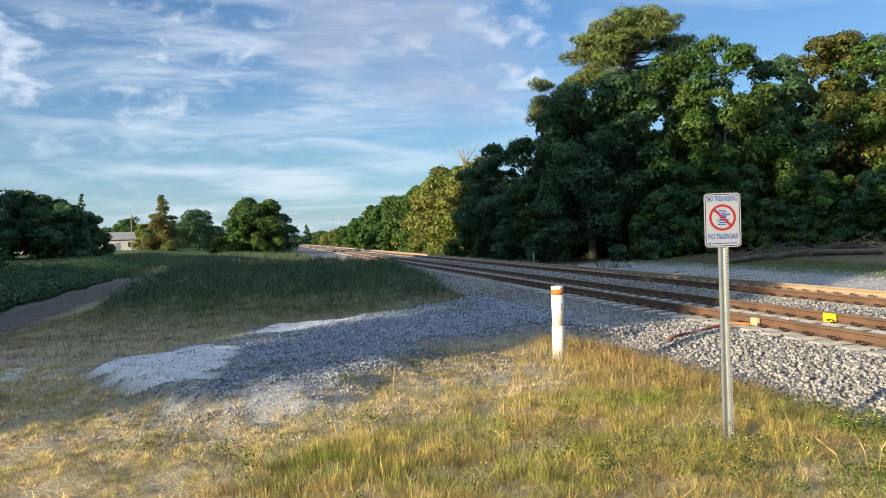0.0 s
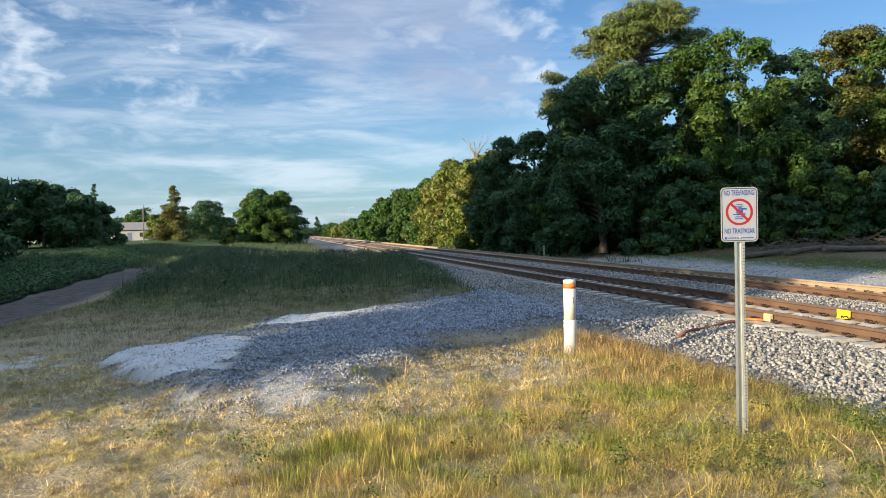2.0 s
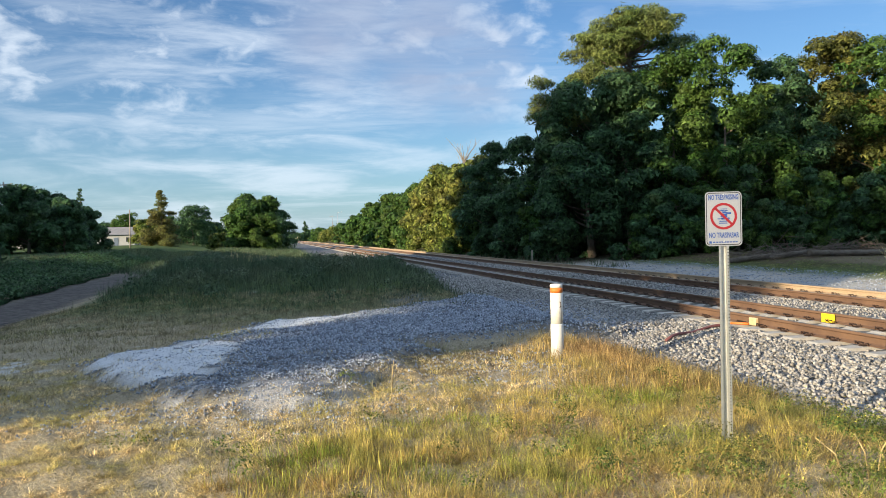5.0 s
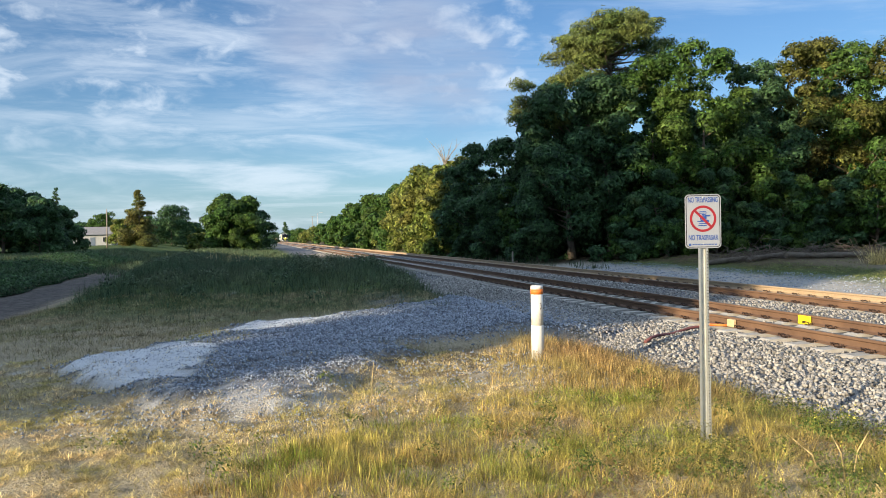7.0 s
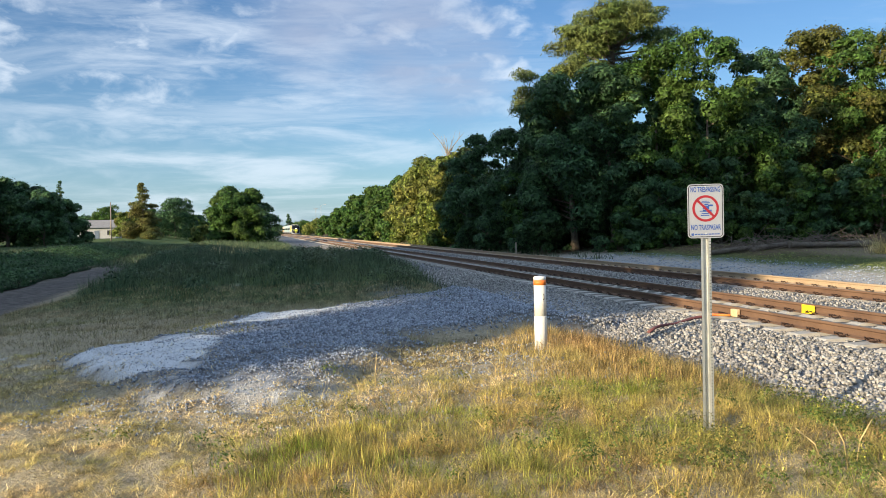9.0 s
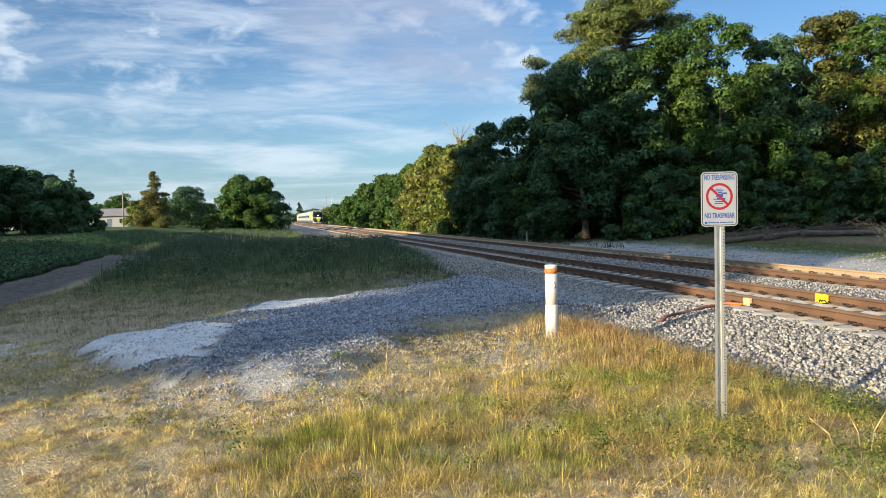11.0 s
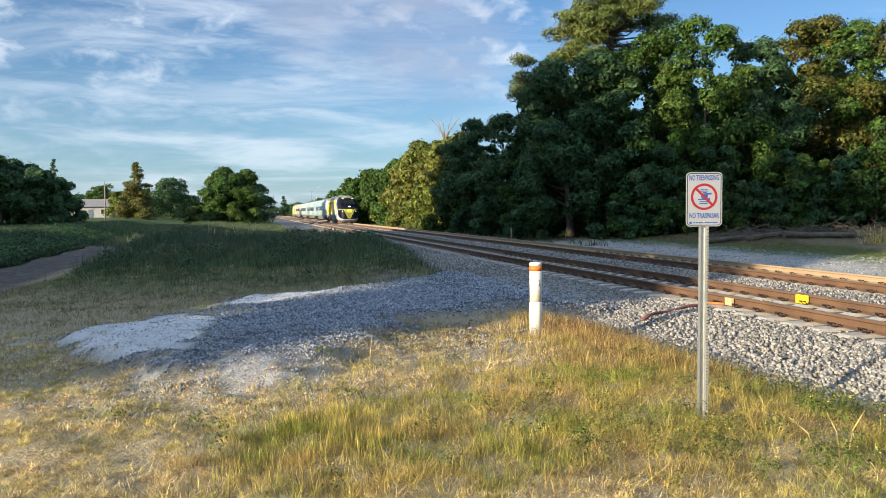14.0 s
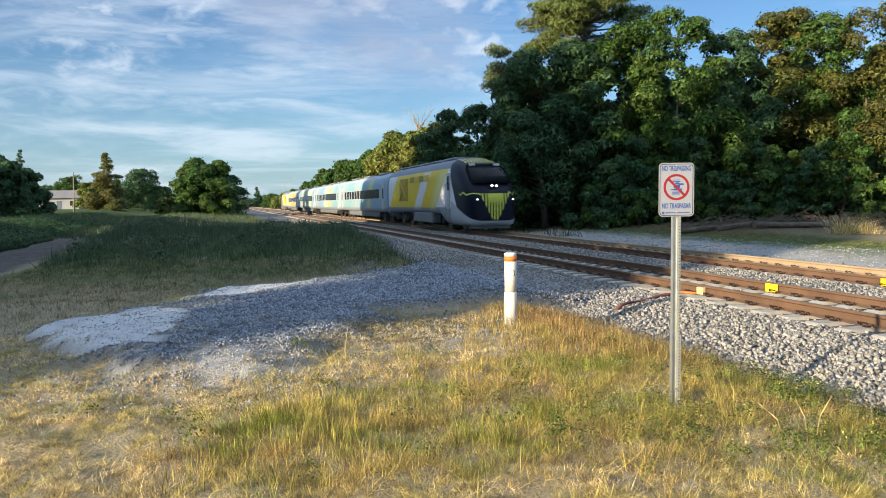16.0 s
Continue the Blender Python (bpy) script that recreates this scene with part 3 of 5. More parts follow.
def cone_tree(x, y, h, w, mat, seed, label, leaves=5000, size=0.3, name="conifer_tree", power=0.85):
    rng = np.random.default_rng(seed)
    root = empty(name, pose(x, y, height(x, y) - 0.1), label, "tree")
    bm = bmesh.new()
    tube(bm, [(0, 0, 0), (0, 0, h * 0.5), (0, 0, h * 0.97)], [0.02 * h, 0.012 * h, 0.02], 7)
    c, rad = [], []
    for k in range(70):
        t = rng.uniform(0, 1) ** 1.2
        a = rng.uniform(0, 6.28)
        rr = w * (1 - t) ** power * rng.uniform(0.3, 0.95)
        zz = h * (0.03 + 0.95 * t)
        c.append((math.cos(a) * rr, math.sin(a) * rr, zz))
        rad.append(w * (0.12 + 0.24 * (1 - t)))
        if k % 3 == 0:
            tube(bm, [(0, 0, zz - rr * 0.1), (math.cos(a) * rr, math.sin(a) * rr, zz)], [0.05, 0.015], 4)
    part("trunk", bm, M_BARK, root)
    ob = new("crown", leaf_mesh("crown", c, rad, leaves, size, mat, seed + 3, flat=0.6, slim=0.35))
    ob.parent = root
    return root


def at_view(px, depth):
    """Sideways place at a depth for a bearing given as parts of 1568 across the opening view."""
    return 0.07 + depth * ((px - 784) / 1317.5 - 0.004)


def beyond_line(px, depth, room):
    """The depth, pushed back until a crown that wide clears the far track."""
    k = (px - 784) / 1317.5 - 0.004
    return max(depth, (9.66 + 7.4 + room) / (ACROSS.x * k + ACROSS.y))


def build_wood():
    g = "trees of the wood beside the line"
    rows = [  # bearing, depth, height, half width, foliage, leaves, lowest leaves
        (1050, 51, 12.6, 3.6, M_LEAF_DARK, 12000, 0.12), (1122, 50, 12.4, 2.9, M_LEAF_DARK, 11000, 0.12), (1195, 51, 13.6, 3.2, M_LEAF, 13000, 0.0), (1290, 49, 14.2, 3.2, M_LEAF, 13000, 0.0),
        (1380, 51, 13.2, 3.0, M_LEAF_DARK, 12000, 0.0), (1480, 54, 15.2, 3.6, M_LEAF_OLIVE, 18000, 0.05), (1560, 51, 14.4, 3.4, M_LEAF, 13000, 0.0),
        (1650, 49, 14.2, 3.6, M_LEAF_OLIVE, 11000, 0.0), (1730, 50, 14.0, 3.6, M_LEAF, 3000, 0.0), (1830, 52, 14.0, 4.0, M_LEAF_DARK, 2500, 0.0),
        (960, 57, 9.6, 3.0, M_LEAF_DARK, 10000, 0.0), (893, 60, 9.4, 2.5, M_LEAF_DARK, 9000, 0.0), (842, 68, 9.2, 2.6, M_LEAF_GOLD, 10000, 0.0),
        (800, 78, 9.3, 3.4, M_LEAF_GOLD, 13000, 0.0), (825, 74, 8.6, 3.2, M_LEAF_GOLD, 11000, 0.0), (772, 86, 8.4, 3.6, M_LEAF_GOLD, 11000, 0.0), (728, 100, 8.0, 3.8, M_LEAF, 10000, 0.0), (685, 118, 7.6, 3.6, M_LEAF, 8000, 0.0), (866, 66, 8.4, 2.8, M_LEAF_DARK, 10000, 0.0), (752, 92, 8.6, 3.2, M_LEAF, 9000, 0.0), (706, 108, 8.1, 3.2, M_LEAF, 8000, 0.0),
        (664, 128, 7.8, 2.8, M_LEAF, 7000, 0.0), (640, 150, 6.6, 3.2, M_LEAF, 6000, 0.0), (618, 180, 5.4, 4.0, M_LEAF, 5000, 0.0),
        (596, 225, 4.9, 5.0, M_LEAF_GOLD, 4000, 0.0), (578, 280, 5.2, 6.0, M_LEAF, 4000, 0.0), (562, 350, 5.6, 7.0, M_LEAF, 4000, 0.0),
    ]
    for k, (px, d, h, w, mat, n, low) in enumerate(rows):
        far = beyond_line(px, d, w * 0.9)
        h, d = 1.8 + (h - 1.8) * far / d, far
        lab = {M_LEAF: "leafy broadleaf tree hung with vines beside the line", M_LEAF_DARK: "dark green broadleaf tree in deep shade", M_LEAF_GOLD: "vine-covered tree with yellowing leaves", M_LEAF_OLIVE: "tall tree draped in olive-brown vines"}[mat]
        broad_tree(at_view(px, d), d, h, w * 1.2, mat, 40 + k, int(n * (1.4 if d < 75 else 0.9)), low, 0.235 if d < 75 else (0.40 if d < 110 else 0.55), lab, "tree", g, bumps=64)
    # deeper ranks that close the wood
    for k in range(16):
        px = 1015 + 56 * k
        d = 60 + 4 * (k % 3)
        broad_tree(at_view(px, d), d, 12.0 + (k * 7 % 5) * 0.5, 4.4, M_LEAF_DARK, 170 + k, 5200, 0.0, 0.6, "dark green broadleaf tree deep in the wood", "tree", g, bumps=40)
    # brush along the wood's foot
    rng = np.random.default_rng(9)
    for k in range(26):
        px = 850 + k * 36 + rng.normal() * 8
        d = (7.0 if 1015 < px < 1135 else 0.0) + beyond_line(px, 47.5 - 2.0 * abs(rng.normal()), 2.0)
        broad_tree(at_view(px, d), d, rng.uniform(3.2, 6.0), rng.uniform(1.7, 2.5), (M_LEAF, M_LEAF_DARK, M_LEAF_DARK)[k % 3], 90 + k, 5200, 0.0, 0.22,
                   "dense green shrub at the foot of the wood", "shrub", "shrubs at the wood's foot", "shrub", bumps=18)
    for k in range(22):
        px = 985 + k * 36 + rng.normal() * 9
        if 1015 < px < 1135:
            continue
        d = beyond_line(px, 45.0 + rng.normal() * 0.5, 1.6)
        broad_tree(at_view(px, d), d, rng.uniform(1.7, 2.9), rng.uniform(1.5, 2.1), (M_LEAF_DARK, M_LEAF)[k % 2], 160 + k, 2600, 0.0, 0.2,
                   "low green shrub at the foot of the wood", "shrub", "shrubs at the wood's foot", "shrub", bumps=14)
    for k in range(14):
        d = 70 + k * 9
        x = TRACK0.x + 10.2 / ACROSS.x - 0.225 * d + rng.normal() * 0.4
        broad_tree(x, d, rng.uniform(2.6, 4.6), rng.uniform(1.8, 2.8), (M_LEAF, M_LEAF_GOLD)[k % 2], 140 + k, 2400, 0.0, 0.34,
                   "sunlit green shrub beside the line", "shrub", "shrubs along the line", "shrub", bumps=16)
    pine(at_view(1125, 55), 55, 17.5, 4.4, 5, "tall flat-topped pine with bare limbs above the wood")


build_wood()


def build_left_side():
    g = "trees along the lawn"
    for k, (px, d, h, w, mat, n, lab) in enumerate([
            (20, 105, 9.0, 5.0, M_LEAF_DARK, 7000, "shaded spreading oak on the lawn's edge"), (85, 112, 9.4, 4.6, M_LEAF_DARK, 7000, "shaded spreading oak on the lawn's edge"),
            (52, 100, 9.3, 4.6, M_LEAF_DARK, 6000, "shaded spreading oak on the lawn's edge"), (116, 98, 7.4, 3.8, M_LEAF_DARK, 5000, "low dark tree on the lawn's edge"), (145, 108, 6.6, 3.6, M_LEAF_DARK, 6000, "low dark tree on the lawn's edge"), (-60, 100, 10.0, 5.0, M_LEAF_DARK, 6000, "shaded spreading oak on the lawn's edge"),
            (225, 214, 9.0, 5.5, M_LEAF, 4000, "rounded green tree behind a house"), (262, 165, 6.0, 3.2, M_LEAF_GOLD, 3500, "small yellow-green tree on the lawn"),
            (345, 185, 10.0, 6.0, M_LEAF_DARK, 5000, "broad dark oak behind the lawn"), (452, 112, 8.2, 4.7, M_LEAF, 12000, "round leafy green tree beside the mound"),
            (478, 128, 7.6, 4.6, M_LEAF_DARK, 7000, "dark tree behind the round tree"), (520, 420, 5.0, 7, M_LEAF_DARK, 3000, "far dark tree beside the line"), (392, 120, 3.0, 2.0, M_LEAF_GOLD, 2500, "low pale shrub on the lawn")]):
        broad_tree(at_view(px, d), d, h, w, mat, 200 + k, int(n * 1.9), 0.06, 0.36, lab, "tree", g, bumps=52)
    rng = np.random.default_rng(71)
    for k in range(13):
        px, d = -40 + 38 * k + rng.normal() * 6, 225 + rng.normal() * 8
        broad_tree(at_view(px, d), d, rng.uniform(5.5, 9.0), rng.uniform(5.0, 7.0), (M_LEAF_DARK, M_LEAF)[k % 2], 230 + k, 3400, 0.0, 0.8, "far rounded tree in the row behind the houses", "tree", "far trees behind the houses", bumps=22)
    cone_tree(at_view(289, 150), 150, 11.3, 4.2, M_LEAF_RUSSET, 301, "bald cypress turning russet on the lawn", 10000, 0.42, "cypress_tree", 0.72)
    cone_tree(at_view(285, 175), 175, 13.0, 2.6, M_NEEDLE, 302, "slim pointed conifer behind the cypress", 3000, 0.35)
    cone_tree(at_view(147, 170), 170, 14.0, 2.8, M_LEAF_DARK, 303, "slim dark layered conifer", 4000, 0.4)
    cone_tree(at_view(543, 430), 430, 11.5, 4.5, M_LEAF_DARK, 304, "far dark conifer beside the line", 2500, 0.8)
    # tall row on the bank that shades the mound and the line
    rng = np.random.default_rng(3)
    for k in range(23):
        y = -15.0 + k * 2.4
        cone_tree(-36 - 4.0 * (k % 2) + rng.normal() * 0.5, y, 24 + rng.normal() * 1.5, 4.6, M_LEAF_DARK, 320 + k, "tall dark feathery conifer in a row on the bank", 1700, 1.75, "casuarina_tree", 0.32)
    cone_tree(-27.5, 38.0, 16.5, 3.7, M_LEAF_DARK, 350, "tall dark feathery conifer on the road's bank", 9000, 0.5, "casuarina_tree", 0.3)
    # trees past the lawn's edge that shade it
    first = broad_tree(-78, 30, 15, 6.5, M_LEAF_DARK, 360, 3000, 0.0, 1.2, "tall dark oak shading the lawn", "tree", "oaks past the lawn", bumps=40)
    for k in range(1, 8):
        copy_thing(first, pose(-78 + rng.normal(), 30 + 10 * k, height(-78, 30 + 10 * k) - 0.1, 0, 0, 55 * k))


build_left_side()


# ---- loose stone ----
def rocks(name, x, y, z, size, mat, seed, blocky=False):
    """Angular stones: jittered, turned lumps of six or eight sides, all in one mesh."""
    r = np.random.default_rng(seed)
    n = len(x)
    tips = np.array([[1, 0, 0], [-1, 0, 0], [0, 1, 0], [0, -1, 0], [0, 0, 1], [0, 0, -1]], float)
    v = (tips[None] * r.uniform(0.85, 1.35, (n, 6, 1)) + r.normal(size=(n, 6, 3)) * 0.22) * r.uniform(0.65, 1.0, (n, 1, 3))
    if blocky:
        cube = np.array([[a, c, d] for a in (-1, 1) for c in (-1, 1) for d in (-1, 1)], float)
        v = cube[None] * r.uniform(0.4, 1.0, (n, 8, 3)) * r.uniform(0.6, 1.0, (n, 1, 3))
    q = r.normal(size=(n, 4))
    q /= np.linalg.norm(q, axis=1)[:, None]
    w_, a, c, d = q.T
    R = np.stack([1 - 2 * (c * c + d * d), 2 * (a * c - d * w_), 2 * (a * d + c * w_), 2 * (a * c + d * w_), 1 - 2 * (a * a + d * d), 2 * (c * d - a * w_),
                  2 * (a * d - c * w_), 2 * (c * d + a * w_), 1 - 2 * (a * a + c * c)], 1).reshape(n, 3, 3)
    v = np.einsum("nij,nkj->nki", R, v) * (size[:, None, None] * 0.62) + np.stack([x, y, z], 1)[:, None]
    faces = np.array([[0, 2, 4], [2, 1, 4], [1, 3, 4], [3, 0, 4], [2, 0, 5], [1, 2, 5], [3, 1, 5], [0, 3, 5]])
    corners = (np.arange(n)[:, None, None] * 6 + faces[None]).reshape(-1, 3)
    if blocky:
        faces = np.array([[0, 1, 3, 2], [4, 6, 7, 5], [0, 4, 5, 1], [2, 3, 7, 6], [0, 2, 6, 4], [1, 5, 7, 3]])
        corners = (np.arange(n)[:, None, None] * 8 + faces[None]).reshape(-1, 4)
    return fast_mesh(name, v.reshape(-1, 3), corners, mat)


def scatter(seed, count, s0, s1, n0, n1, squeeze=1.0):
    """Places in the track frame, closer together towards s0."""
    r = np.random.default_rng(seed)
    s, n = s0 + (s1 - s0) * r.uniform(0, 1, count) ** squeeze, r.uniform(n0, n1, count)
    return TRACK0.x + ALONG.x * s + ACROSS.x * n, ALONG.y * s + ACROSS.y * n, s, n


def clear_of_rails(n, s):
    keep = np.ones(len(n), bool)
    for c in (0.0, TRACK_GAP):
        for k in (-0.7525, 0.7525):
            keep &= np.abs(n - c - k) > 0.10
        on_tie = (np.abs(((s - 2.0 + 0.305) % 0.61) - 0.305) < 0.15) & (np.abs(n - c) < 1.3)
        keep &= ~on_tie
    return keep


def build_stones():
    r = np.random.default_rng(21)
    x, y, s, n = scatter(1, 36000, 4, 34, -4.1, -1.2, 1.7)
    k = clear_of_rails(n, s) & (r.uniform(0, 1, len(n)) < 1.0 - 0.75 * step(-n, 3.5, 4.1))
    x2, y2, s2, n2 = scatter(2, 12000, 5, 60, -1.3, 7.0, 1.5)
    k2 = clear_of_rails(n2, s2)
    x, y = np.concatenate([x[k], x2[k2]]), np.concatenate([y[k], y2[k2]])
    x3, y3, s3, n3 = scatter(3, 4500, 30, 95, -4.6, -1.2, 1.3)
    x4, y4, s4, n4 = scatter(4, 13000, 6, 45, 0.88, 3.4, 1.4)
    x, y = np.concatenate([x, x3, x4]), np.concatenate([y, y3, y4])
    z = zones(x, y)[0]
    size = r.uniform(0.030, 0.060, len(x)) * np.where(np.hypot(x, y) > 25, 1.4, 1.0)
    z = z + size * r.uniform(-0.15, 0.55, len(x))
    near = np.hypot(x, y) < 17
    lab = "angular grey granite ballast heaped beside the tracks"
    bed = tagged(new("ballast_stones", rocks("ballast_stones", x[near], y[near], z[near], size[near], M_STONE, 5, True)), lab, "ballast", kind="stuff")
    tagged(new("ballast_stones", rocks("ballast_stones", x[~near], y[~near], z[~near], size[~near], M_STONE, 15)), lab, "ballast", kind="stuff")
    # the nearest stones singly
    shapes = [rocks("stone", np.zeros(1), np.zeros(1), np.zeros(1), np.array([0.062]), M_STONE, 60 + i, True) for i in range(8)]
    xs, ys, ss, ns = scatter(8, 290, 5.5, 13, -3.7, -1.5)
    zs = zones(xs, ys)[0]
    for i in range(len(xs)):
        put("stone", shapes[i % 8], bed, pose(xs[i], ys[i], zs[i] + 0.035, 0, 0, i * 47.0))
    # finer spill across the path to the road
    x, y = r.uniform(-7, 6, 190000), 6.5 + 14.5 * r.uniform(0, 1, 190000) ** 1.4
    share = zones(x, y)[1]
    p = share["spill"] * (1 - share["bed"]) * (1 - 0.72 * share["sand"])
    p = np.maximum(p, 0.28 * np.exp(-((x - 1.0) / 2.2) ** 2 - ((y - 9.6) / 1.3) ** 2) + 0.4 * np.exp(-((x + 2.2) / 1.8) ** 2 - ((y - 7.7) / 0.8) ** 2))
    k = r.uniform(0, 1, len(x)) < p
    x, y = x[k], y[k]
    size = r.uniform(0.012, 0.030, len(x)) * (1 + 0.5 * step(y, 8, 13)) * (1 - 0.45 * zones(x, y)[1]["sand"])
    tagged(new("gravel_spill", rocks("gravel_spill", x, y, zones(x, y)[0] + size * r.uniform(-0.1, 0.6, len(x)), size, M_GRIT, 6)), "small grey gravel spread over the path, sky blue put into its colour", "gravel", kind="stuff")
    x, y, s, n = scatter(12, 8000, 8, 42, 5.6, 11.6, 1.2)
    size = r.uniform(0.03, 0.06, len(x))
    tagged(new("gravel_pad", rocks("gravel_pad", x, y, zones(x, y)[0] + size * 0.1, size, M_GRIT, 7)), "scattered pale gravel beyond the tracks", "gravel", kind="stuff")


build_stones()


# ---- grass ----
def blades(name, x, y, h, width, mat, seed, label, lean=0.45, category="grass", out=None, plain=False):
    """Tapering blades rooted on the ground, curved ones of two quads each or plain pointed ones."""
    r = np.random.default_rng(seed)
    n = len(x)
    z = zones(x, y)[0]
    a = r.uniform(0, 6.283, n)
    side = np.stack([np.cos(a), np.sin(a), 0 * a], 1)
    b = r.uniform(0, 6.283, n)
    way = np.stack([np.cos(b), np.sin(b), 0 * b], 1)
    if out is not None:
        way = way * 0.5 + np.concatenate([out, np.zeros((n, 1))], 1)
    bend = way * ((0.25 + np.abs(r.normal(size=n))) * lean * h)[:, None]
    up = np.array([0, 0, 1.0])
    root = np.stack([x, y, z - 0.01], 1)
    mid = root + up * (h * 0.55)[:, None] + bend * 0.3
    top = root + up * (h * (1 - 0.25 * np.minimum(1, np.abs(bend).sum(1) / (h + 1e-6))))[:, None] + bend
    w = (width * r.uniform(0.6, 1.3, n))[:, None]
    v = np.stack([root - side * w, root + side * w, mid - side * w * 0.8, mid + side * w * 0.8, top - side * w * 0.12, top + side * w * 0.12], 1).reshape(-1, 3)
    if plain:
        v = np.stack([root - side * w * 1.2, root + side * w * 1.2, top], 1).reshape(-1, 3)
        c = np.arange(n)[:, None] * 3 + np.array([[0, 1, 2]])
        return tagged(new(name, fast_mesh(name, v, c, mat)), label, category, kind="stuff")
    i = np.arange(n)[:, None, None] * 6
    c = (i + np.array([[[0, 1, 3, 2], [2, 3, 5, 4]]])).reshape(-1, 4)
    return tagged(new(name, fast_mesh(name, v, c, mat)), label, category, kind="stuff")


def tufted(seed, tufts, per, x0, x1, y0, y1, spread, chance):
    r = np.random.default_rng(seed)
    cx, cy = r.uniform(x0, x1, tufts), r.uniform(y0, y1, tufts)
    k = r.uniform(0, 1, tufts) < chance(cx, cy)
    cx, cy = cx[k], cy[k]
    n = len(cx) * per
    off = r.normal(size=(n, 2))
    x, y = np.repeat(cx, per) + off[:, 0] * spread, np.repeat(cy, per) + off[:, 1] * spread
    tall = np.repeat(r.uniform(0.6, 1.25, len(cx)), per) * r.uniform(0.45, 1.1, n)
    return x, y, tall, off / (np.linalg.norm(off, axis=1)[:, None] + 0.3)


def verge(x, y):
    """Share of the near verge: before the gravel, left of the ballast's foot."""
    _, s = zones(x, y)
    return (1 - step(s["n"], -4.1, -3.5)) * (1 - 0.93 * np.maximum(s["spill"], s["sand"])) * (1 - 0.85 * s["mud"])


def blob(x, y, cx, cy, rx, ry):
    return np.exp(-((x - cx) / rx) ** 2 - ((y - cy) / ry) ** 2)


def build_grass():
    patchy = lambda x, y: 0.55 + 0.85 * step(waves(x, y, 0.55, 3), -0.6, 0.7)
    bare = lambda x, y: step(waves(x, y, 1.6, 7), -0.55, 0.25)
    tall = lambda x, y: np.clip(blob(x, y, 1.7, 7.0, 1.9, 1.1) + blob(x, y, 3.4, 6.6, 1.5, 1.5) + blob(x, y, 0.7, 5.4, 2.2, 0.9) + 0.7 * blob(x, y, -0.6, 5.6, 0.7, 1.0), 0, 1)
    x, y, t, o = tufted(31, 17500, 15, -8, 6.5, 3.8, 10.5, 0.06, lambda x, y: verge(x, y) * (0.12 + 0.88 * bare(x, y)) * np.where(y > 9, 0.55, 1.0))
    k = tall(x, y) + 0.25 * waves(x, y, 0.9, 6) > 0.35
    blades("dry_grass", x[k], y[k], (t * 0.12 * patchy(x, y))[k], 0.0024, M_PINKGRASS, 30, "brown dry grass among the green", 1.2, out=o[k], plain=True)
    x, y, t, o = x[~k], y[~k], t[~k], o[~k]
    blades("dry_grass", x, y, t * (0.08 + 0.05 * tall(x, y)) * patchy(x, y), 0.0027, M_STRAW, 32, "short straw-coloured dry grass on the verge", 1.35, out=o, plain=True)
    x, y, t, o = tufted(33, 9000, 17, -1.5, 6.5, 4.0, 9.0, 0.05, lambda x, y: verge(x, y) * tall(x, y) * (0.15 + 0.85 * bare(x, y + 5)))
    blades("green_grass", x, y, t * 0.165 * patchy(x, y), 0.0021, M_GREENBLADE, 34, "tall yellow-green grass round the sign post", 0.8, out=o, plain=True)
    x, y, t, o = tufted(35, 2500, 13, 0.8, 4.2, 8.0, 13.2, 0.06, lambda x, y: np.clip(blob(x, y, 2.4, 10.6, 0.9, 1.7) + blob(x, y, 2.9, 8.8, 1.2, 0.9), 0, 1) * (1 - step(zones(x, y)[1]["n"], -4.3, -3.7)))
    blades("russet_grass", x, y, t * 0.22, 0.0028, M_PINKGRASS, 36, "tall russet seed grass at the ballast's foot", 0.6, out=o)
    x, y, t, o = tufted(45, 1500, 14, -1.2, 3.0, 8.6, 12.6, 0.07, lambda x, y: np.clip(blob(x, y, 0.7, 10.9, 0.9, 0.7) + 0.7 * blob(x, y, 1.7, 9.8, 0.6, 0.5) + 0.6 * blob(x, y, -0.1, 9.6, 0.7, 0.3), 0, 1) * step(waves(x, y, 0.7, 3), -0.4, 0.4))
    blades("russet_grass", x, y, t * 0.09, 0.0035, M_BROWN, 46, "low brown withered weeds on the gravel", 1.1, out=o, plain=True)
    x, y, t, o = tufted(37, 900, 12, -3.0, -0.2, 4.2, 7.5, 0.07, lambda x, y: np.clip(blob(x, y, -0.75, 5.6, 0.5, 0.9) + 0.5 * blob(x, y, -3.3, 6.3, 0.6, 0.3), 0, 1))
    blades("green_grass", x, y, t * 0.18, 0.0027, M_GREENBLADE, 38, "tuft of taller yellow-green grass", 0.4, out=o)
    # broad-leaved weeds among the grass
    r = np.random.default_rng(39)
    cx, cy = r.uniform(-5.5, 6.2, 1100), r.uniform(4.2, 9.0, 1100)
    k = r.uniform(0, 1, 1100) < np.clip(0.03 + blob(cx, cy, 4.0, 5.2, 1.8, 0.9) + 0.25 * blob(cx, cy, 1.9, 6.7, 1.3, 0.5) + blob(cx, cy, 4.4, 7.3, 0.9, 0.8) + 0.6 * blob(cx, cy, 1.3, 5.6, 0.8, 0.6), 0, 1) * verge(cx, cy)
    cx, cy = cx[k], cy[k]
    cz = zones(cx, cy)[0]
    tagged(new("leafy_weeds", leaf_mesh("leafy_weeds", np.stack([cx, cy, cz + 0.10], 1), np.full(len(cx), 0.10), 38 * len(cx), 0.024, M_LEAF_WEED, 40)), "low leafy green weeds among the grass", "weeds", kind="stuff")
    cx, cy = cx[::2] + 0.05, cy[::2]
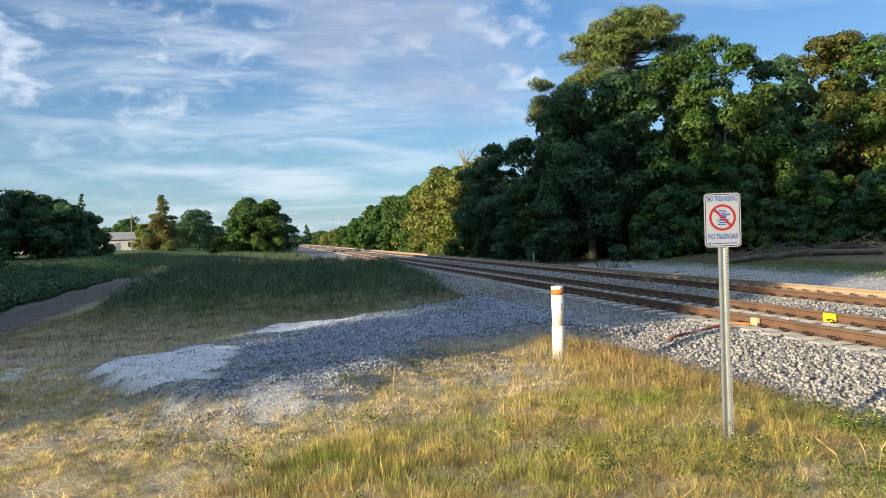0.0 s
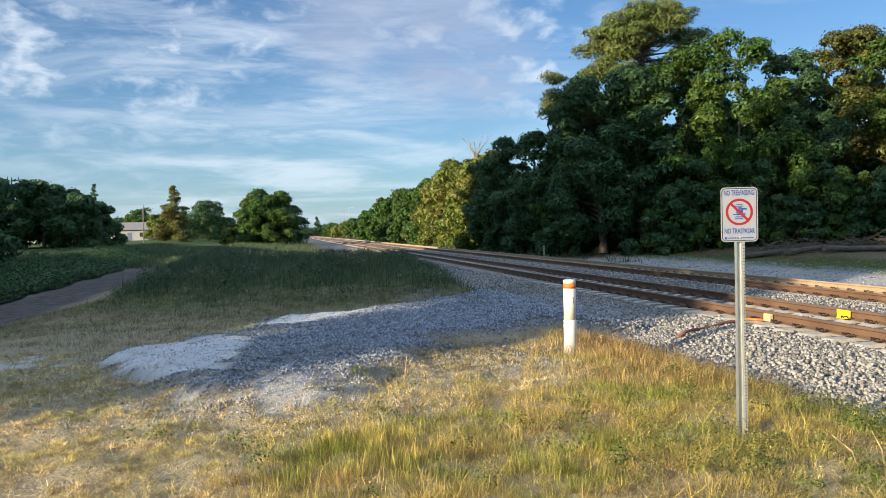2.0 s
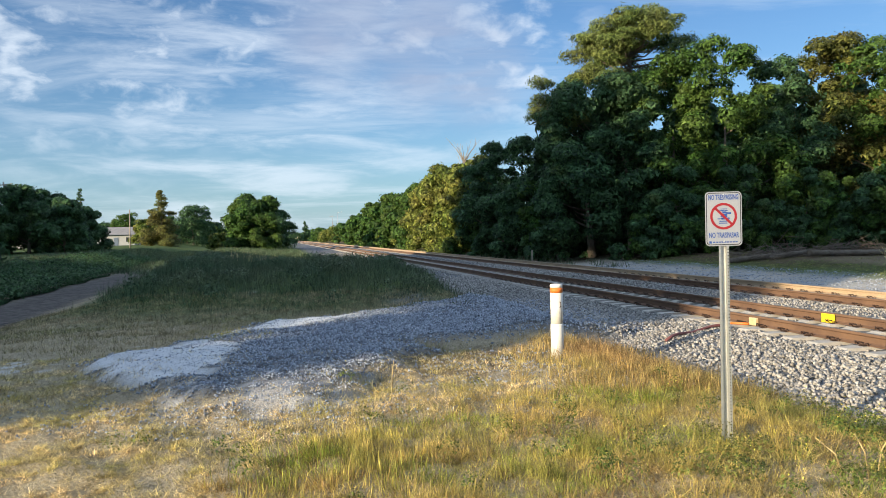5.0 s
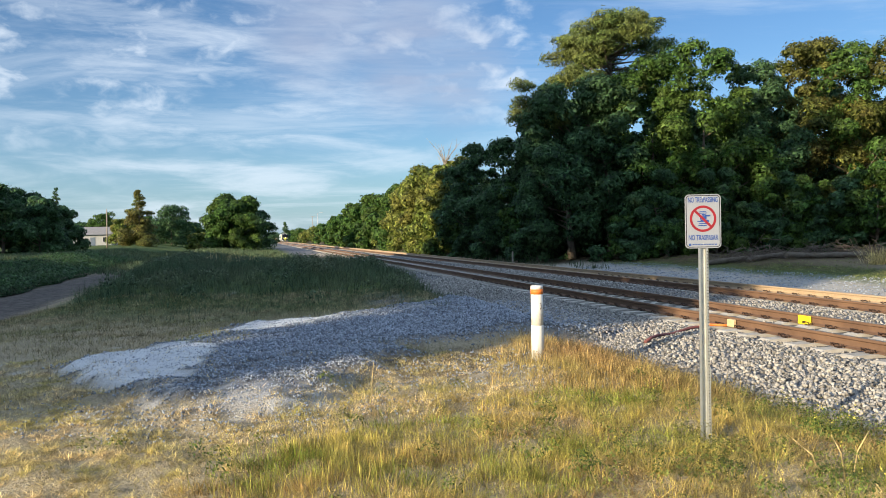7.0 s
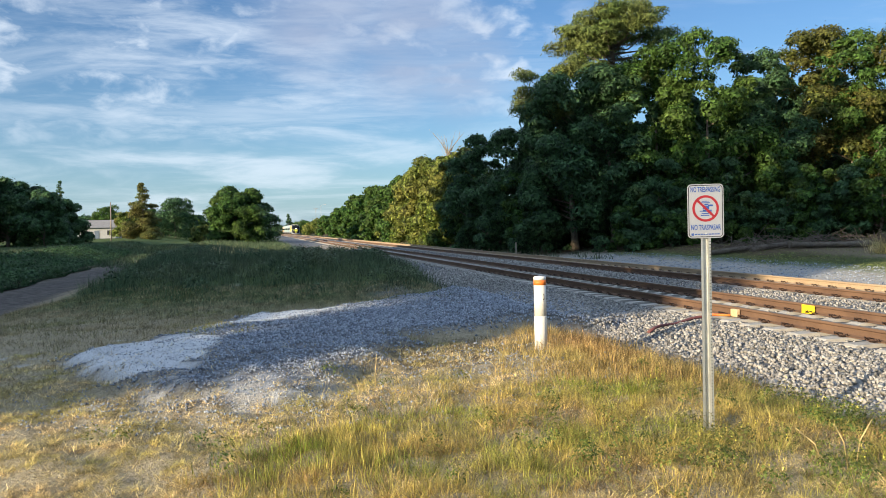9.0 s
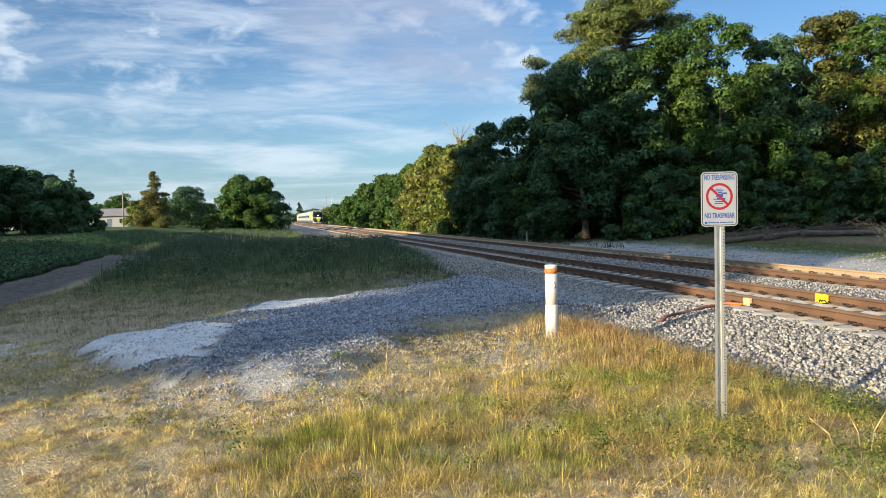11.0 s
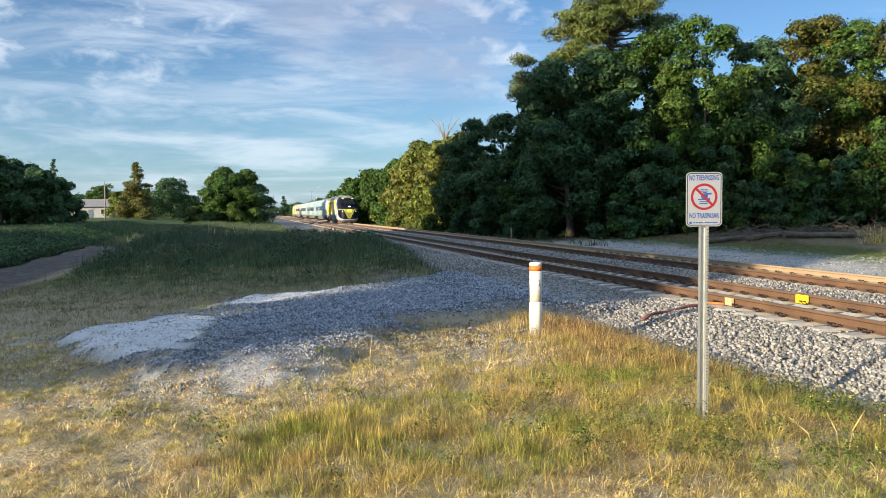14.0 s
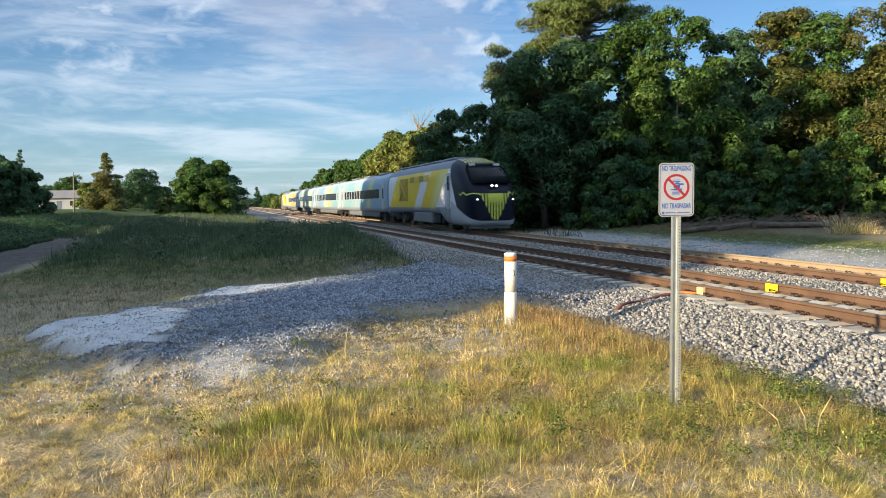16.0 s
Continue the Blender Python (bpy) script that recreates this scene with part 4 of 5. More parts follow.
    tagged(new("yellow_flowers", leaf_mesh("yellow_flowers", np.stack([cx, cy, zones(cx, cy)[0] + 0.2], 1), np.full(len(cx), 0.09), 5 * len(cx), 0.013, M_FLOWER, 41)), "tiny yellow flowers on the weeds", "flowers", kind="stuff")
    # fallen straw lying flat
    y = 3.9 + 7.6 * r.uniform(0, 1, 480000) ** 1.5
    x = r.uniform(-0.68, 0.62, 480000) * (y + 0.6)
    mat_ = 0.08 + 0.92 * step(waves(x, y, 0.8, 2) + 0.7 * waves(x, y, 0.33, 4), -0.65, 0.45)
    k = (r.uniform(0, 1, len(x)) < verge(x, y) * mat_ * (1 - 0.6 * tall(x, y))) & (x < 5.5)
    x, y, mat_ = x[k], y[k], mat_[k]
    blades("thatch", x, y, r.uniform(0.018, 0.055, len(x)) * (0.45 + 0.8 * mat_), 0.0011 + 0.00022 * y, M_STRAW, 42, "matted pale thatch on bare soil", 1.25, plain=True)
    x, y, t, o = tufted(43, 160, 16, -4.6, -2.9, 12.0, 13.3, 0.07, lambda x, y: blob(x, y, -3.7, 12.6, 0.6, 0.35))
    blades("green_patch", x, y, t * 0.11, 0.003, M_GREENBLADE, 44, "patch of fresh green grass on the sand", 0.7, out=o)
    # single tall stems
    for k, (sx, sy, sh, lx) in enumerate([(-0.56, 8.0, 0.42, 0.03), (3.0, 5.0, 0.34, -0.1), (2.85, 5.05, 0.3, -0.2), (3.05, 5.0, 0.36, 0.12)]):
        bm = bmesh.new()
        tube(bm, [(0, 0, 0), (lx * 0.3, 0, sh * 0.6), (lx, 0, sh)], [0.006, 0.005, 0.003], 5)
        ob = part("grass_stalk", bm, M_STRAW, None)
        ob.matrix_basis = pose(sx, sy, height(sx, sy) - 0.01)
        tagged(ob, "single dry grass stalk standing on the verge", "grass stalk", "dry grass stalks")
    # shaded short grass beyond the sand and the mound's weeds
    rough = lambda x, y: (lambda s: np.clip((1 - s["spill"]) * (1 - s["road"]) * (1 - 0.9 * s["sand"]) * (1 - step(s["n"], -4.3, -3.6)), 0, 1))(zones(x, y)[1])
    x, y, t, o = tufted(51, 10500, 14, -13, 0.5, 8.0, 21, 0.10, lambda x, y: rough(x, y) * (0.35 + 0.65 * step(y, 11, 15)))
    blades("shaded_grass", x, y, t * 0.12, 0.0035, M_SHORT, 52, "short green grass before the mound", 0.7, out=o, plain=True)
    def on_mound(x, y):
        s = zones(x, y)[1]
        return np.clip(s["mound"] * 1.3, 0, 1)
    x, y, t, o = tufted(53, 26000, 12, -30, 1.5, 16, 62, 0.16, on_mound)
    blades("mound_weeds", x, y, t * np.where(y > 20, 0.46, 0.26), 0.0065, M_WEED, 54, "rank waist-high weeds covering the low mound", 0.5, "weeds", out=o, plain=True)
    cx, cy = r.uniform(-26, 0, 2600), r.uniform(18, 60, 2600)
    k = r.uniform(0, 1, 2600) < on_mound(cx, cy) * step(waves(cx, cy, 7, 9), -0.2, 0.5)
    cx, cy = cx[k], cy[k]
    tagged(new("mound_bushes", leaf_mesh("mound_bushes", np.stack([cx, cy, zones(cx, cy)[0] + 0.22], 1), r.uniform(0.18, 0.36, len(cx)), 11000, 0.07, M_WEED, 55)), "low dark leafy bushes on the mound", "bushes", kind="stuff")
    x, y, t, o = tufted(57, 500, 14, -13, -3, 36, 60, 0.3, lambda x, y: blob(x, y, -11.4, 47, 1.3, 4) + 0.4 * blob(x, y, -7, 58, 1, 3))
    blades("tan_grass", x, y, t * 0.8, 0.010, M_STRAW, 58, "tan plumed grass on top of the mound", 0.35, out=o)
    # bank beyond the dirt road, and the lawn
    x, y, t, o = tufted(59, 7500, 9, -46, -9, 14, 75, 0.22, lambda x, y: step(-9.9 - 0.27 * y - x, -0.4, 0.6) * (1 - 0.75 * step(-9.9 - 0.27 * y - x, 5, 9)))
    blades("bank_grass", x, y, t * 0.62, 0.016, M_WEED, 60, "rough dark grass on the road's bank", 0.5, out=o, plain=True)
    cy = 14 + 62 * r.uniform(0, 1, 1500) ** 1.3
    cx = -9.7 - 0.27 * cy - r.uniform(0, 1, 1500) ** 1.6 * 4.2
    tagged(new("bank_bushes", leaf_mesh("bank_bushes", np.stack([cx, cy, zones(cx, cy)[0] + 0.15], 1), r.uniform(0.25, 0.60, 1500), 30000, 0.13, M_LEAF_DARK, 65)), "low dark green growth along the road's bank", "bushes", kind="stuff")
    x, y, t, o = tufted(67, 5200, 10, -44, -10, 52, 112, 0.3, lambda x, y: 1 - step(zones(x, y)[1]["n"], -9, -6))
    blades("lawn_weeds", x, y, t * 0.5, 0.022, M_WEED, 68, "dark rank grass between the lawn and the line", 0.5, "weeds", out=o, plain=True)
    # grass and brush foot beyond the tracks
    x, y, t, o = tufted(61, 8000, 12, 11, 34, 20, 46, 0.14, lambda x, y: (lambda s: step(s["n"], 9.5, 12.0) * (1 - 0.8 * step(s["n"], 13.5, 15.0)))(zones(x, y)[1]))
    blades("lawn_strip", x, y, t * 0.085, 0.008, M_LAWN, 62, "sunlit short green grass beyond the tracks", 0.8, out=o, plain=True)
    x, y, t, o = tufted(63, 2200, 9, -30, 12, 40, 130, 0.2, lambda x, y: (lambda s: step(s["n"], 6.6, 7.4) * (1 - step(s["n"], 9.5, 10.5)))(zones(x, y)[1]))
    blades("line_grass", x, y, t * 0.5, 0.016, M_WEED, 64, "rough grass between the line and the wood", 0.5, out=o)


M_LAWN = leafy("lawn_blades", (0.11, 0.17, 0.04), (0.21, 0.27, 0.07), (0.26, 0.25, 0.09), 0.5, 0.3)
M_BROWN = leafy("withered_weeds", (0.10, 0.065, 0.03), (0.24, 0.16, 0.07), (0.16, 0.14, 0.05), 0.8, 0.2, 0.4)
M_SHORT = leafy("short_mixed_grass", (0.13, 0.15, 0.05), (0.30, 0.27, 0.13), (0.38, 0.30, 0.18), 0.5, 0.3, 0.45)
M_LEAF_WEED = leafy("weed_leaves", (0.055, 0.105, 0.02), (0.14, 0.20, 0.045), (0.18, 0.18, 0.045), 0.9)
M_FLOWER = surface("yellow_petals", (0.75, 0.62, 0.06), (0.85, 0.75, 0.15), 9, 0.6, 0, 60, 0)
build_grass()


# ---- sign and marker post ----
M_ALU = surface("galvanised_post_steel", (0.62, 0.62, 0.58), (0.50, 0.50, 0.47), 8, 0.42, 0.75, 90, 0.1, 0.001)
M_HOLE = surface("dark_hole", (0.03, 0.03, 0.03), (0.05, 0.05, 0.045), 9, 0.9, 0, 60, 0)
# white face greyed and blued in its colour, for dim light and sky tint
M_SIGN = surface("dimmed_white_sheeting", (0.30, 0.315, 0.345), (0.27, 0.285, 0.315), 6, 0.4, 0, 150, 0.03, 0.0005, 0.4)
M_INK = surface("black_sign_ink", (0.02, 0.02, 0.022), (0.03, 0.03, 0.03), 6, 0.45, 0, 60, 0)
M_BLUE = surface("blue_sign_ink", (0.018, 0.06, 0.24), (0.022, 0.07, 0.26), 6, 0.45, 0, 60, 0)
M_RED = surface("red_sign_ink", (0.27, 0.016, 0.024), (0.24, 0.018, 0.026), 6, 0.45, 0, 60, 0)
M_SIGNBACK = surface("bare_aluminium", (0.55, 0.56, 0.57), (0.48, 0.49, 0.5), 6, 0.4, 0.9)
M_WHITEPOST = surface("weathered_white_plastic", (0.76, 0.74, 0.68), (0.66, 0.63, 0.56), 4, 0.5, 0, 40, 0.08, 0.001)
M_ORANGE = surface("faded_orange_band", (0.72, 0.20, 0.035), (0.62, 0.17, 0.04), 9, 0.5, 0, 60, 0.05)


def rounded(w, h, r, n=6):
    pts = []
    for cx, cy, a0 in ((w / 2 - r, h / 2 - r, 0), (-w / 2 + r, h / 2 - r, 90), (-w / 2 + r, -h / 2 + r, 180), (w / 2 - r, -h / 2 + r, 270)):
        pts += [(cx + r * math.cos(radians(a0 + 90 * k / n)), cy + r * math.sin(radians(a0 + 90 * k / n))) for k in range(n + 1)]
    return pts


def band(bm, outer, inner, y0, y1):
    """A flat frame between two outlines with equal counts, in the x-z plane."""
    n = len(outer)
    rows = [[bm.verts.new((u, yy, v)) for u, v in o] for o, yy in ((outer, y0), (inner, y0), (outer, y1), (inner, y1))]
    for k in range(n):
        j = (k + 1) % n
        for a, c in ((0, 1), (3, 2), (2, 0), (1, 3)):
            bm.faces.new([rows[a][k], rows[a][j], rows[c][j], rows[c][k]])
    bmesh.ops.recalc_face_normals(bm, faces=bm.faces)
    return bm


def letters(text, size, width, mat, parent, x, z, y):
    """Raised lettering in the built-in font, fitted to a width, facing -y."""
    cu = bpy.data.curves.new("letters", "FONT")
    cu.body, cu.size, cu.align_x, cu.align_y, cu.extrude, cu.resolution_u, cu.offset = text, size, "CENTER", "CENTER", 0.0006, 3, 0.0012
    tmp = new("letters_curve", cu)
    bpy.context.view_layer.update()
    me = bpy.data.meshes.new_from_object(tmp.evaluated_get(bpy.context.evaluated_depsgraph_get()))
    wide = max(v.co.x for v in me.vertices) - min(v.co.x for v in me.vertices)
    me.transform(Matrix.Diagonal((width / wide, 1, 1, 1)))
    bpy.data.objects.remove(tmp)
    bpy.data.curves.remove(cu)
    me.materials.clear()
    me.materials.append(mat)
    ob = put("lettering", me, parent, pose(x, y, z, 90, 0, 0))
    return tagged(ob, "blue condensed capital lettering")


def build_sign():
    root = empty("warning_sign", pose(2.42, 6.1, 0.0, 0, 0, -2), "white no-trespassing sign on a perforated steel channel post in grass", "sign")
    def channel(name, z0, z1, w, dep, yoff):
        bm = bmesh.new()
        t = 0.004
        sec = [(-w, 0), (-w * 0.62, 0), (-w * 0.42, dep), (w * 0.42, dep), (w * 0.62, 0), (w, 0), (w, -t), (w * 0.55, -t), (w * 0.36, dep - t), (-w * 0.36, dep - t), (-w * 0.55, -t), (-w, -t)]
        prism(bm, [(u, v + yoff) for u, v in sec[::-1]], "z", z0, z1)
        return part(name, bm, M_ALU, root, "pale galvanised channel steel")
    post = channel("post", 0.0, 2.10, 0.042, 0.030, 0.0)
    stub = channel("anchor_stub", -0.15, 0.64, 0.047, 0.034, -0.007)
    bm = bmesh.new()
    for k in range(58):
        z = 0.06 + k * 0.0275
        tube(bm, [(0.0335, -0.0075 if z < 0.64 else -0.0045, z), (0.0335, -0.012 if z < 0.64 else -0.0075, z)], 0.0048, 8)
    part("punched_holes", bm, M_HOLE, post)
    plate = part("plate", prism(bmesh.new(), rounded(0.305, 0.457, 0.035), "y", -0.0065, -0.0045), M_SIGNBACK, root, "aluminium backing plate")
    plate.location = (0, 0, 1.885)
    part("face", prism(bmesh.new(), rounded(0.305, 0.457, 0.035), "y", -0.0075, -0.0066), M_SIGN, plate, "white reflective face")
    part("border", band(bmesh.new(), rounded(0.289, 0.441, 0.030), rounded(0.277, 0.429, 0.025), -0.0085, -0.0076), M_INK, plate, "thin black border line")
    letters("NO TRESPASSING", 0.062, 0.250, M_BLUE, plate, 0, 0.180, -0.0083)
    letters("NO TRASPASAR", 0.062, 0.250, M_BLUE, plate, 0, -0.140, -0.0083)
    ring = [(math.cos(6.28319 * k / 40), math.sin(6.28319 * k / 40)) for k in range(40)]
    c = 0.022
    part("prohibition_ring", band(bmesh.new(), [(0.112 * u, 0.112 * v + c) for u, v in ring], [(0.092 * u, 0.092 * v + c) for u, v in ring], -0.0092, -0.0076), M_RED, plate, "red ring")
    bm = bmesh.new()
    box(bm, -0.098, 0.098, -0.0096, -0.0078, -0.010, 0.010)
    bmesh.ops.transform(bm, matrix=pose(0, 0, c, 0, 45, 0), verts=bm.verts)
    part("slash", bm, M_RED, plate, "red diagonal bar")
    bm = bmesh.new()
    for x0, x1, z0, z1 in ((-0.04, 0.03, -0.062, -0.054), (-0.035, 0.04, -0.046, -0.038), (-0.02, 0.05, -0.028, -0.012), (-0.05, 0.0, -0.026, -0.018), (-0.025, 0.03, -0.008, 0.022), (0.02, 0.062, 0.018, 0.032), (-0.01, 0.022, 0.026, 0.04), (-0.035, 0.035, 0.044, 0.051), (-0.028, 0.028, 0.058, 0.064)):
        box(bm, x0, x1, -0.0086, -0.0076, z0 + c, z1 + c)
    part("symbol_bars", bm, M_BLUE, plate, "blue symbol within the ring")
    bm = bmesh.new()
    box(bm, -0.122, -0.102, -0.0082, -0.0076, -0.207, -0.187)
    for k in range(9):
        box(bm, -0.092 + k * 0.0235, -0.074 + k * 0.0235, -0.0082, -0.0076, -0.201, -0.191)
    part("small_print", bm, M_BLUE, plate, "line of tiny blue print")
    for z in (0.205, -0.190):
        bm = bmesh.new()
        tube(bm, [(0, -0.0075, z), (0, -0.0125, z)], 0.007, 8)
        part("bolt", bm, M_ALU, plate)


def build_marker():
    root = empty("marker_post", pose(1.672, 10.63, 0.0), "white plastic utility marker post with an orange band, in grass", "marker post")
    def ringed(name, rows, mat, label=""):
        bm = bmesh.new()
        tube(bm, [(0, 0, z) for z, r in rows], [r for z, r in rows], 24)
        return part(name, bm, mat, root, label)
    ringed("lower_tube", [(-0.1, 0.094), (0.46, 0.094), (0.475, 0.088)], M_WHITEPOST)
    ringed("upper_tube", [(0.47, 0.088), (0.93, 0.090)], M_WHITEPOST)
    ringed("band", [(0.928, 0.0925), (1.0, 0.0925)], M_ORANGE, "faded orange reflective band")
    ringed("cap", [(0.998, 0.091), (1.035, 0.091), (1.05, 0.084), (1.055, 0.03)], M_WHITEPOST)
    bm = bmesh.new()
    tube(bm, [(0.03, -0.088, 0.80), (0.045, -0.09, 0.79), (0.045, -0.09, 0.73), (0.03, -0.094, 0.715)], 0.006, 6)
    part("latch", bm, M_CLIP, root, "small dark latch")
    bm = bmesh.new()
    box(bm, -0.10, -0.082, -0.05, -0.02, 0.36, 0.42, 0.004)
    part("lug", bm, M_WHITEPOST, root)


build_sign()
build_marker()


# ---- fittings on and beside the rails ----
M_YELLOW = surface("bright_yellow_paint", (0.85, 0.62, 0.02), (0.80, 0.55, 0.03), 9, 0.5, 0, 60, 0.1)
M_TAN = surface("tan_painted_steel", (0.62, 0.47, 0.26), (0.5, 0.36, 0.2), 9, 0.6, 0, 60, 0.1)
M_HOSE = surface("red_brown_hose", (0.20, 0.07, 0.06), (0.14, 0.06, 0.06), 9, 0.6, 0, 60, 0.1)


def build_fittings():
    bm = bmesh.new()
    box(bm, -0.045, 0.035, -0.10, 0.10, 0.0, 0.15, 0.012)
    box(bm, -0.05, -0.035, -0.03, 0.03, 0.03, 0.09, 0.004)
    ob = part("rail_block", bm, M_TAN, None)
    ob.matrix_basis = track_pose(14.5, -0.7525 - 0.065, RAIL_TOP - 0.186)
    tagged(ob, "tan steel block clamped against the near rail's web", "rail fitting")
    bm = bmesh.new()
    box(bm, -0.012, 0.02, -0.17, 0.17, 0.005, 0.165, 0.006)
    box(bm, -0.05, 0.0, -0.15, 0.13, 0.0, 0.02, 0.004)
    ob = part("rail_tag", bm, M_YELLOW, None)
    ob.matrix_basis = track_pose(14.35, 0.7525 - 0.062, RAIL_TOP - 0.186)
    tagged(ob, "bright yellow tag plate fixed on the rail's side", "rail tag", "yellow rail tags")
    copy_thing(ob, track_pose(14.2, TRACK_GAP - 0.7525 - 0.062, RAIL_TOP - 0.186))
    pts = []
    for k in range(9):
        t = k / 8
        p = TRACK0 + ALONG * (13.9 + 0.75 * math.sin(t * 1.6)) + ACROSS * (-3.0 + 1.7 * t)
        pts.append((p.x, p.y, height(p.x, p.y) + 0.05 + 0.03 * math.sin(t * 9)))
    bm = bmesh.new()
    tube(bm, pts, 0.028, 8)
    tagged(part("drain_hose", bm, M_HOSE, None), "red-brown hose running down the ballast slope", "hose")
    pts = [TRACK0 + ALONG * s + ACROSS * n for s, n in ((14.75, -1.35), (14.9, -1.15), (14.72, -0.95), (14.6, -0.86))]
    bm = bmesh.new()
    tube(bm, [(p.x, p.y, -0.045) for p in pts], 0.024, 8)
    tagged(part("cable", bm, M_ORANGE, None), "orange cable lying beside the near rail", "cable")
    bm = bmesh.new()
    box(bm, -0.05, 0.05, -0.05, 0.05, -0.2, 0.78, 0.01)
    prism(bm, [(-0.055, 0.78), (0.055, 0.78), (0.0, 0.83)], "y", -0.055, 0.055)
    ob = part("milepost", bm, M_DEADWOOD, None)
    ob.matrix_basis = pose(5.9, 49.5, height(5.9, 49.5))
    tagged(ob, "weathered grey stub post beside the far track", "post")


build_fittings()


# ---- brush pile beyond the tracks ----
def build_brush():
    rng = np.random.default_rng(77)
    for k in range(5):
        ln = rng.uniform(1.6, 3.4)
        bm = bmesh.new()
        tube(bm, [(-ln / 2, 0, 0), (0, 0.06, 0.03), (ln / 2, 0, 0.0)], [0.15, 0.13, 0.10], 9)
        ob = part("log", bm, M_BARK, None)
        x, y = 15.6 + 1.3 * k + rng.normal() * 0.3, 35.5 + rng.normal() * 0.4
        ob.matrix_basis = pose(x, y, height(x, y) + 0.14, 0, 4 * rng.normal(), rng.uniform(-25, 25))
        tagged(ob, "felled log lying on the brush pile", "log", "felled logs")
    bm = bmesh.new()
    for k in range(1100):
        x, y = rng.uniform(15.0, 27), 37.2 + rng.normal() * 1.0
        z = height(x, y) + abs(rng.normal()) * 0.24
        a, ln = rng.uniform(0, 6.28), rng.uniform(0.3, 0.95)
        dz = rng.normal() * 0.22
        tube(bm, [(x, y, z), (x + math.cos(a) * ln, y + math.sin(a) * ln, max(z + dz, height(x, y) + 0.02))], [0.018, 0.008], 4)
    tagged(part("brush_pile", bm, M_BARK, None), "heap of dry brown cut brush and sticks", "brush", kind="stuff")
    x, y, t, o = tufted(78, 14, 60, 18.8, 20.6, 30.6, 31.6, 0.22, lambda x, y: 1 + 0 * x)
    blades("dry_bush", x, y, t * 0.75, 0.008, M_STRAW, 79, "dry tan bush of stiff grass beside the gravel", 0.8, "bush", out=o)
    # bare dead branches rising over the sunlit trees
    root = empty("dead_tree", pose(at_view(828, 92), 92, height(at_view(828, 92), 92)), "bare bleached dead tree standing above the wood's edge", "tree")
    bm = bmesh.new()
    tube(bm, [(0, 0, 0), (0.1, 0, 6), (0, 0, 11)], [0.2, 0.15, 0.06], 7)
    for k in range(26):
        z, a = rng.uniform(9.0, 11.2), rng.uniform(0, 6.28)
        ln = rng.uniform(1.0, 2.8)
        e = Vector((math.cos(a) * ln * 0.8, math.sin(a) * ln * 0.8, z + ln * 0.9))
        tube(bm, [(0, 0, z - 0.4), (e.x * 0.4, e.y * 0.4, z + ln * 0.3), e], [0.045, 0.03, 0.01], 4)
        tube(bm, [e * 0.7 + Vector((0, 0, z * 0.29)), e + Vector((rng.normal() * 0.4, 0, 0.3))], [0.018, 0.006], 4)
    part("trunk", bm, M_DEADWOOD, root)


build_brush()


# ---- far buildings and poles ----
M_WALL = surface("pale_stucco", (0.42, 0.43, 0.43), (0.36, 0.37, 0.37), 2, 0.85, 0, 30, 0.2)
M_ROOF = surface("grey_shingles", (0.20, 0.19, 0.19), (0.28, 0.27, 0.26), 2, 0.9, 0, 12, 0.4, 0.02)
M_GLASS_DARK = surface("dark_house_glass", (0.03, 0.035, 0.04), (0.05, 0.055, 0.06), 2, 0.1, 0, 30, 0, 0.01, 0.6)
M_POLE = surface("weathered_pole_wood", (0.34, 0.29, 0.23), (0.25, 0.21, 0.17), 3, 0.9, 0, 30, 0.4)
M_LAMP = surface("grey_lamp_metal", (0.55, 0.56, 0.57), (0.45, 0.46, 0.47), 3, 0.5, 0.5)


def build_house(px, d, w, rz, label):
    root = empty("house", pose(at_view(px, d), d, height(at_view(px, d), d) - 0.1, 0, 0, rz), label, "house", "houses beyond the lawn")
    body = part("wall", box(bmesh.new(), -w / 2, w / 2, -4, 4, 0, 2.9), M_WALL, root)
    bm = bmesh.new()
    prism(bm, [(-4.7, 2.85), (4.7, 2.85), (0.0, 4.9)], "x", -w / 2 - 0.5, w / 2 + 0.5)
    part("roof", bm, M_ROOF, root)
    for k in range(4):
        x = -w / 2 + w * (k + 0.5) / 4
        door = k == 2
        bm = bmesh.new()
        box(bm, x - 0.55, x + 0.55, -4.06, -4.005, 0.05 if door else 1.0, 2.15)
        part("door" if door else "window", bm, M_DOOR if door else M_GLASS_DARK, root)
        bm = bmesh.new()
        box(bm, x - 0.65, x + 0.65, -4.1, -4.004, 2.15, 2.27)
        part("lintel", bm, M_WALL, root)


def build_pole(px, d, h, lean, arms, label, lamp=False):
    root = empty("street_lamp" if lamp else "utility_pole", pose(at_view(px, d), d, height(at_view(px, d), d) - 0.2, 0, lean, 0), label, "street lamp" if lamp else "utility pole", "poles")
    bm = bmesh.new()
    tube(bm, [(0, 0, 0), (0, 0, h)], [0.12, 0.08], 8)
    part("pole", bm, M_LAMP if lamp else M_POLE, root)
    for k in range(arms):
        bm = bmesh.new()
        if lamp:
            tube(bm, [(0, 0, h - 0.1), (1.0, 0, h + 0.25), (1.9, 0, h + 0.25)], 0.06, 6)
            box(bm, 1.5, 2.4, -0.2, 0.2, h + 0.12, h + 0.32, 0.05)
        else:
            box(bm, -1.2, 1.2, -0.06, 0.06, h - 0.5 - 0.7 * k, h - 0.36 - 0.7 * k)
        part("lamp_arm" if lamp else "crossarm", bm, M_LAMP if lamp else M_POLE, root)


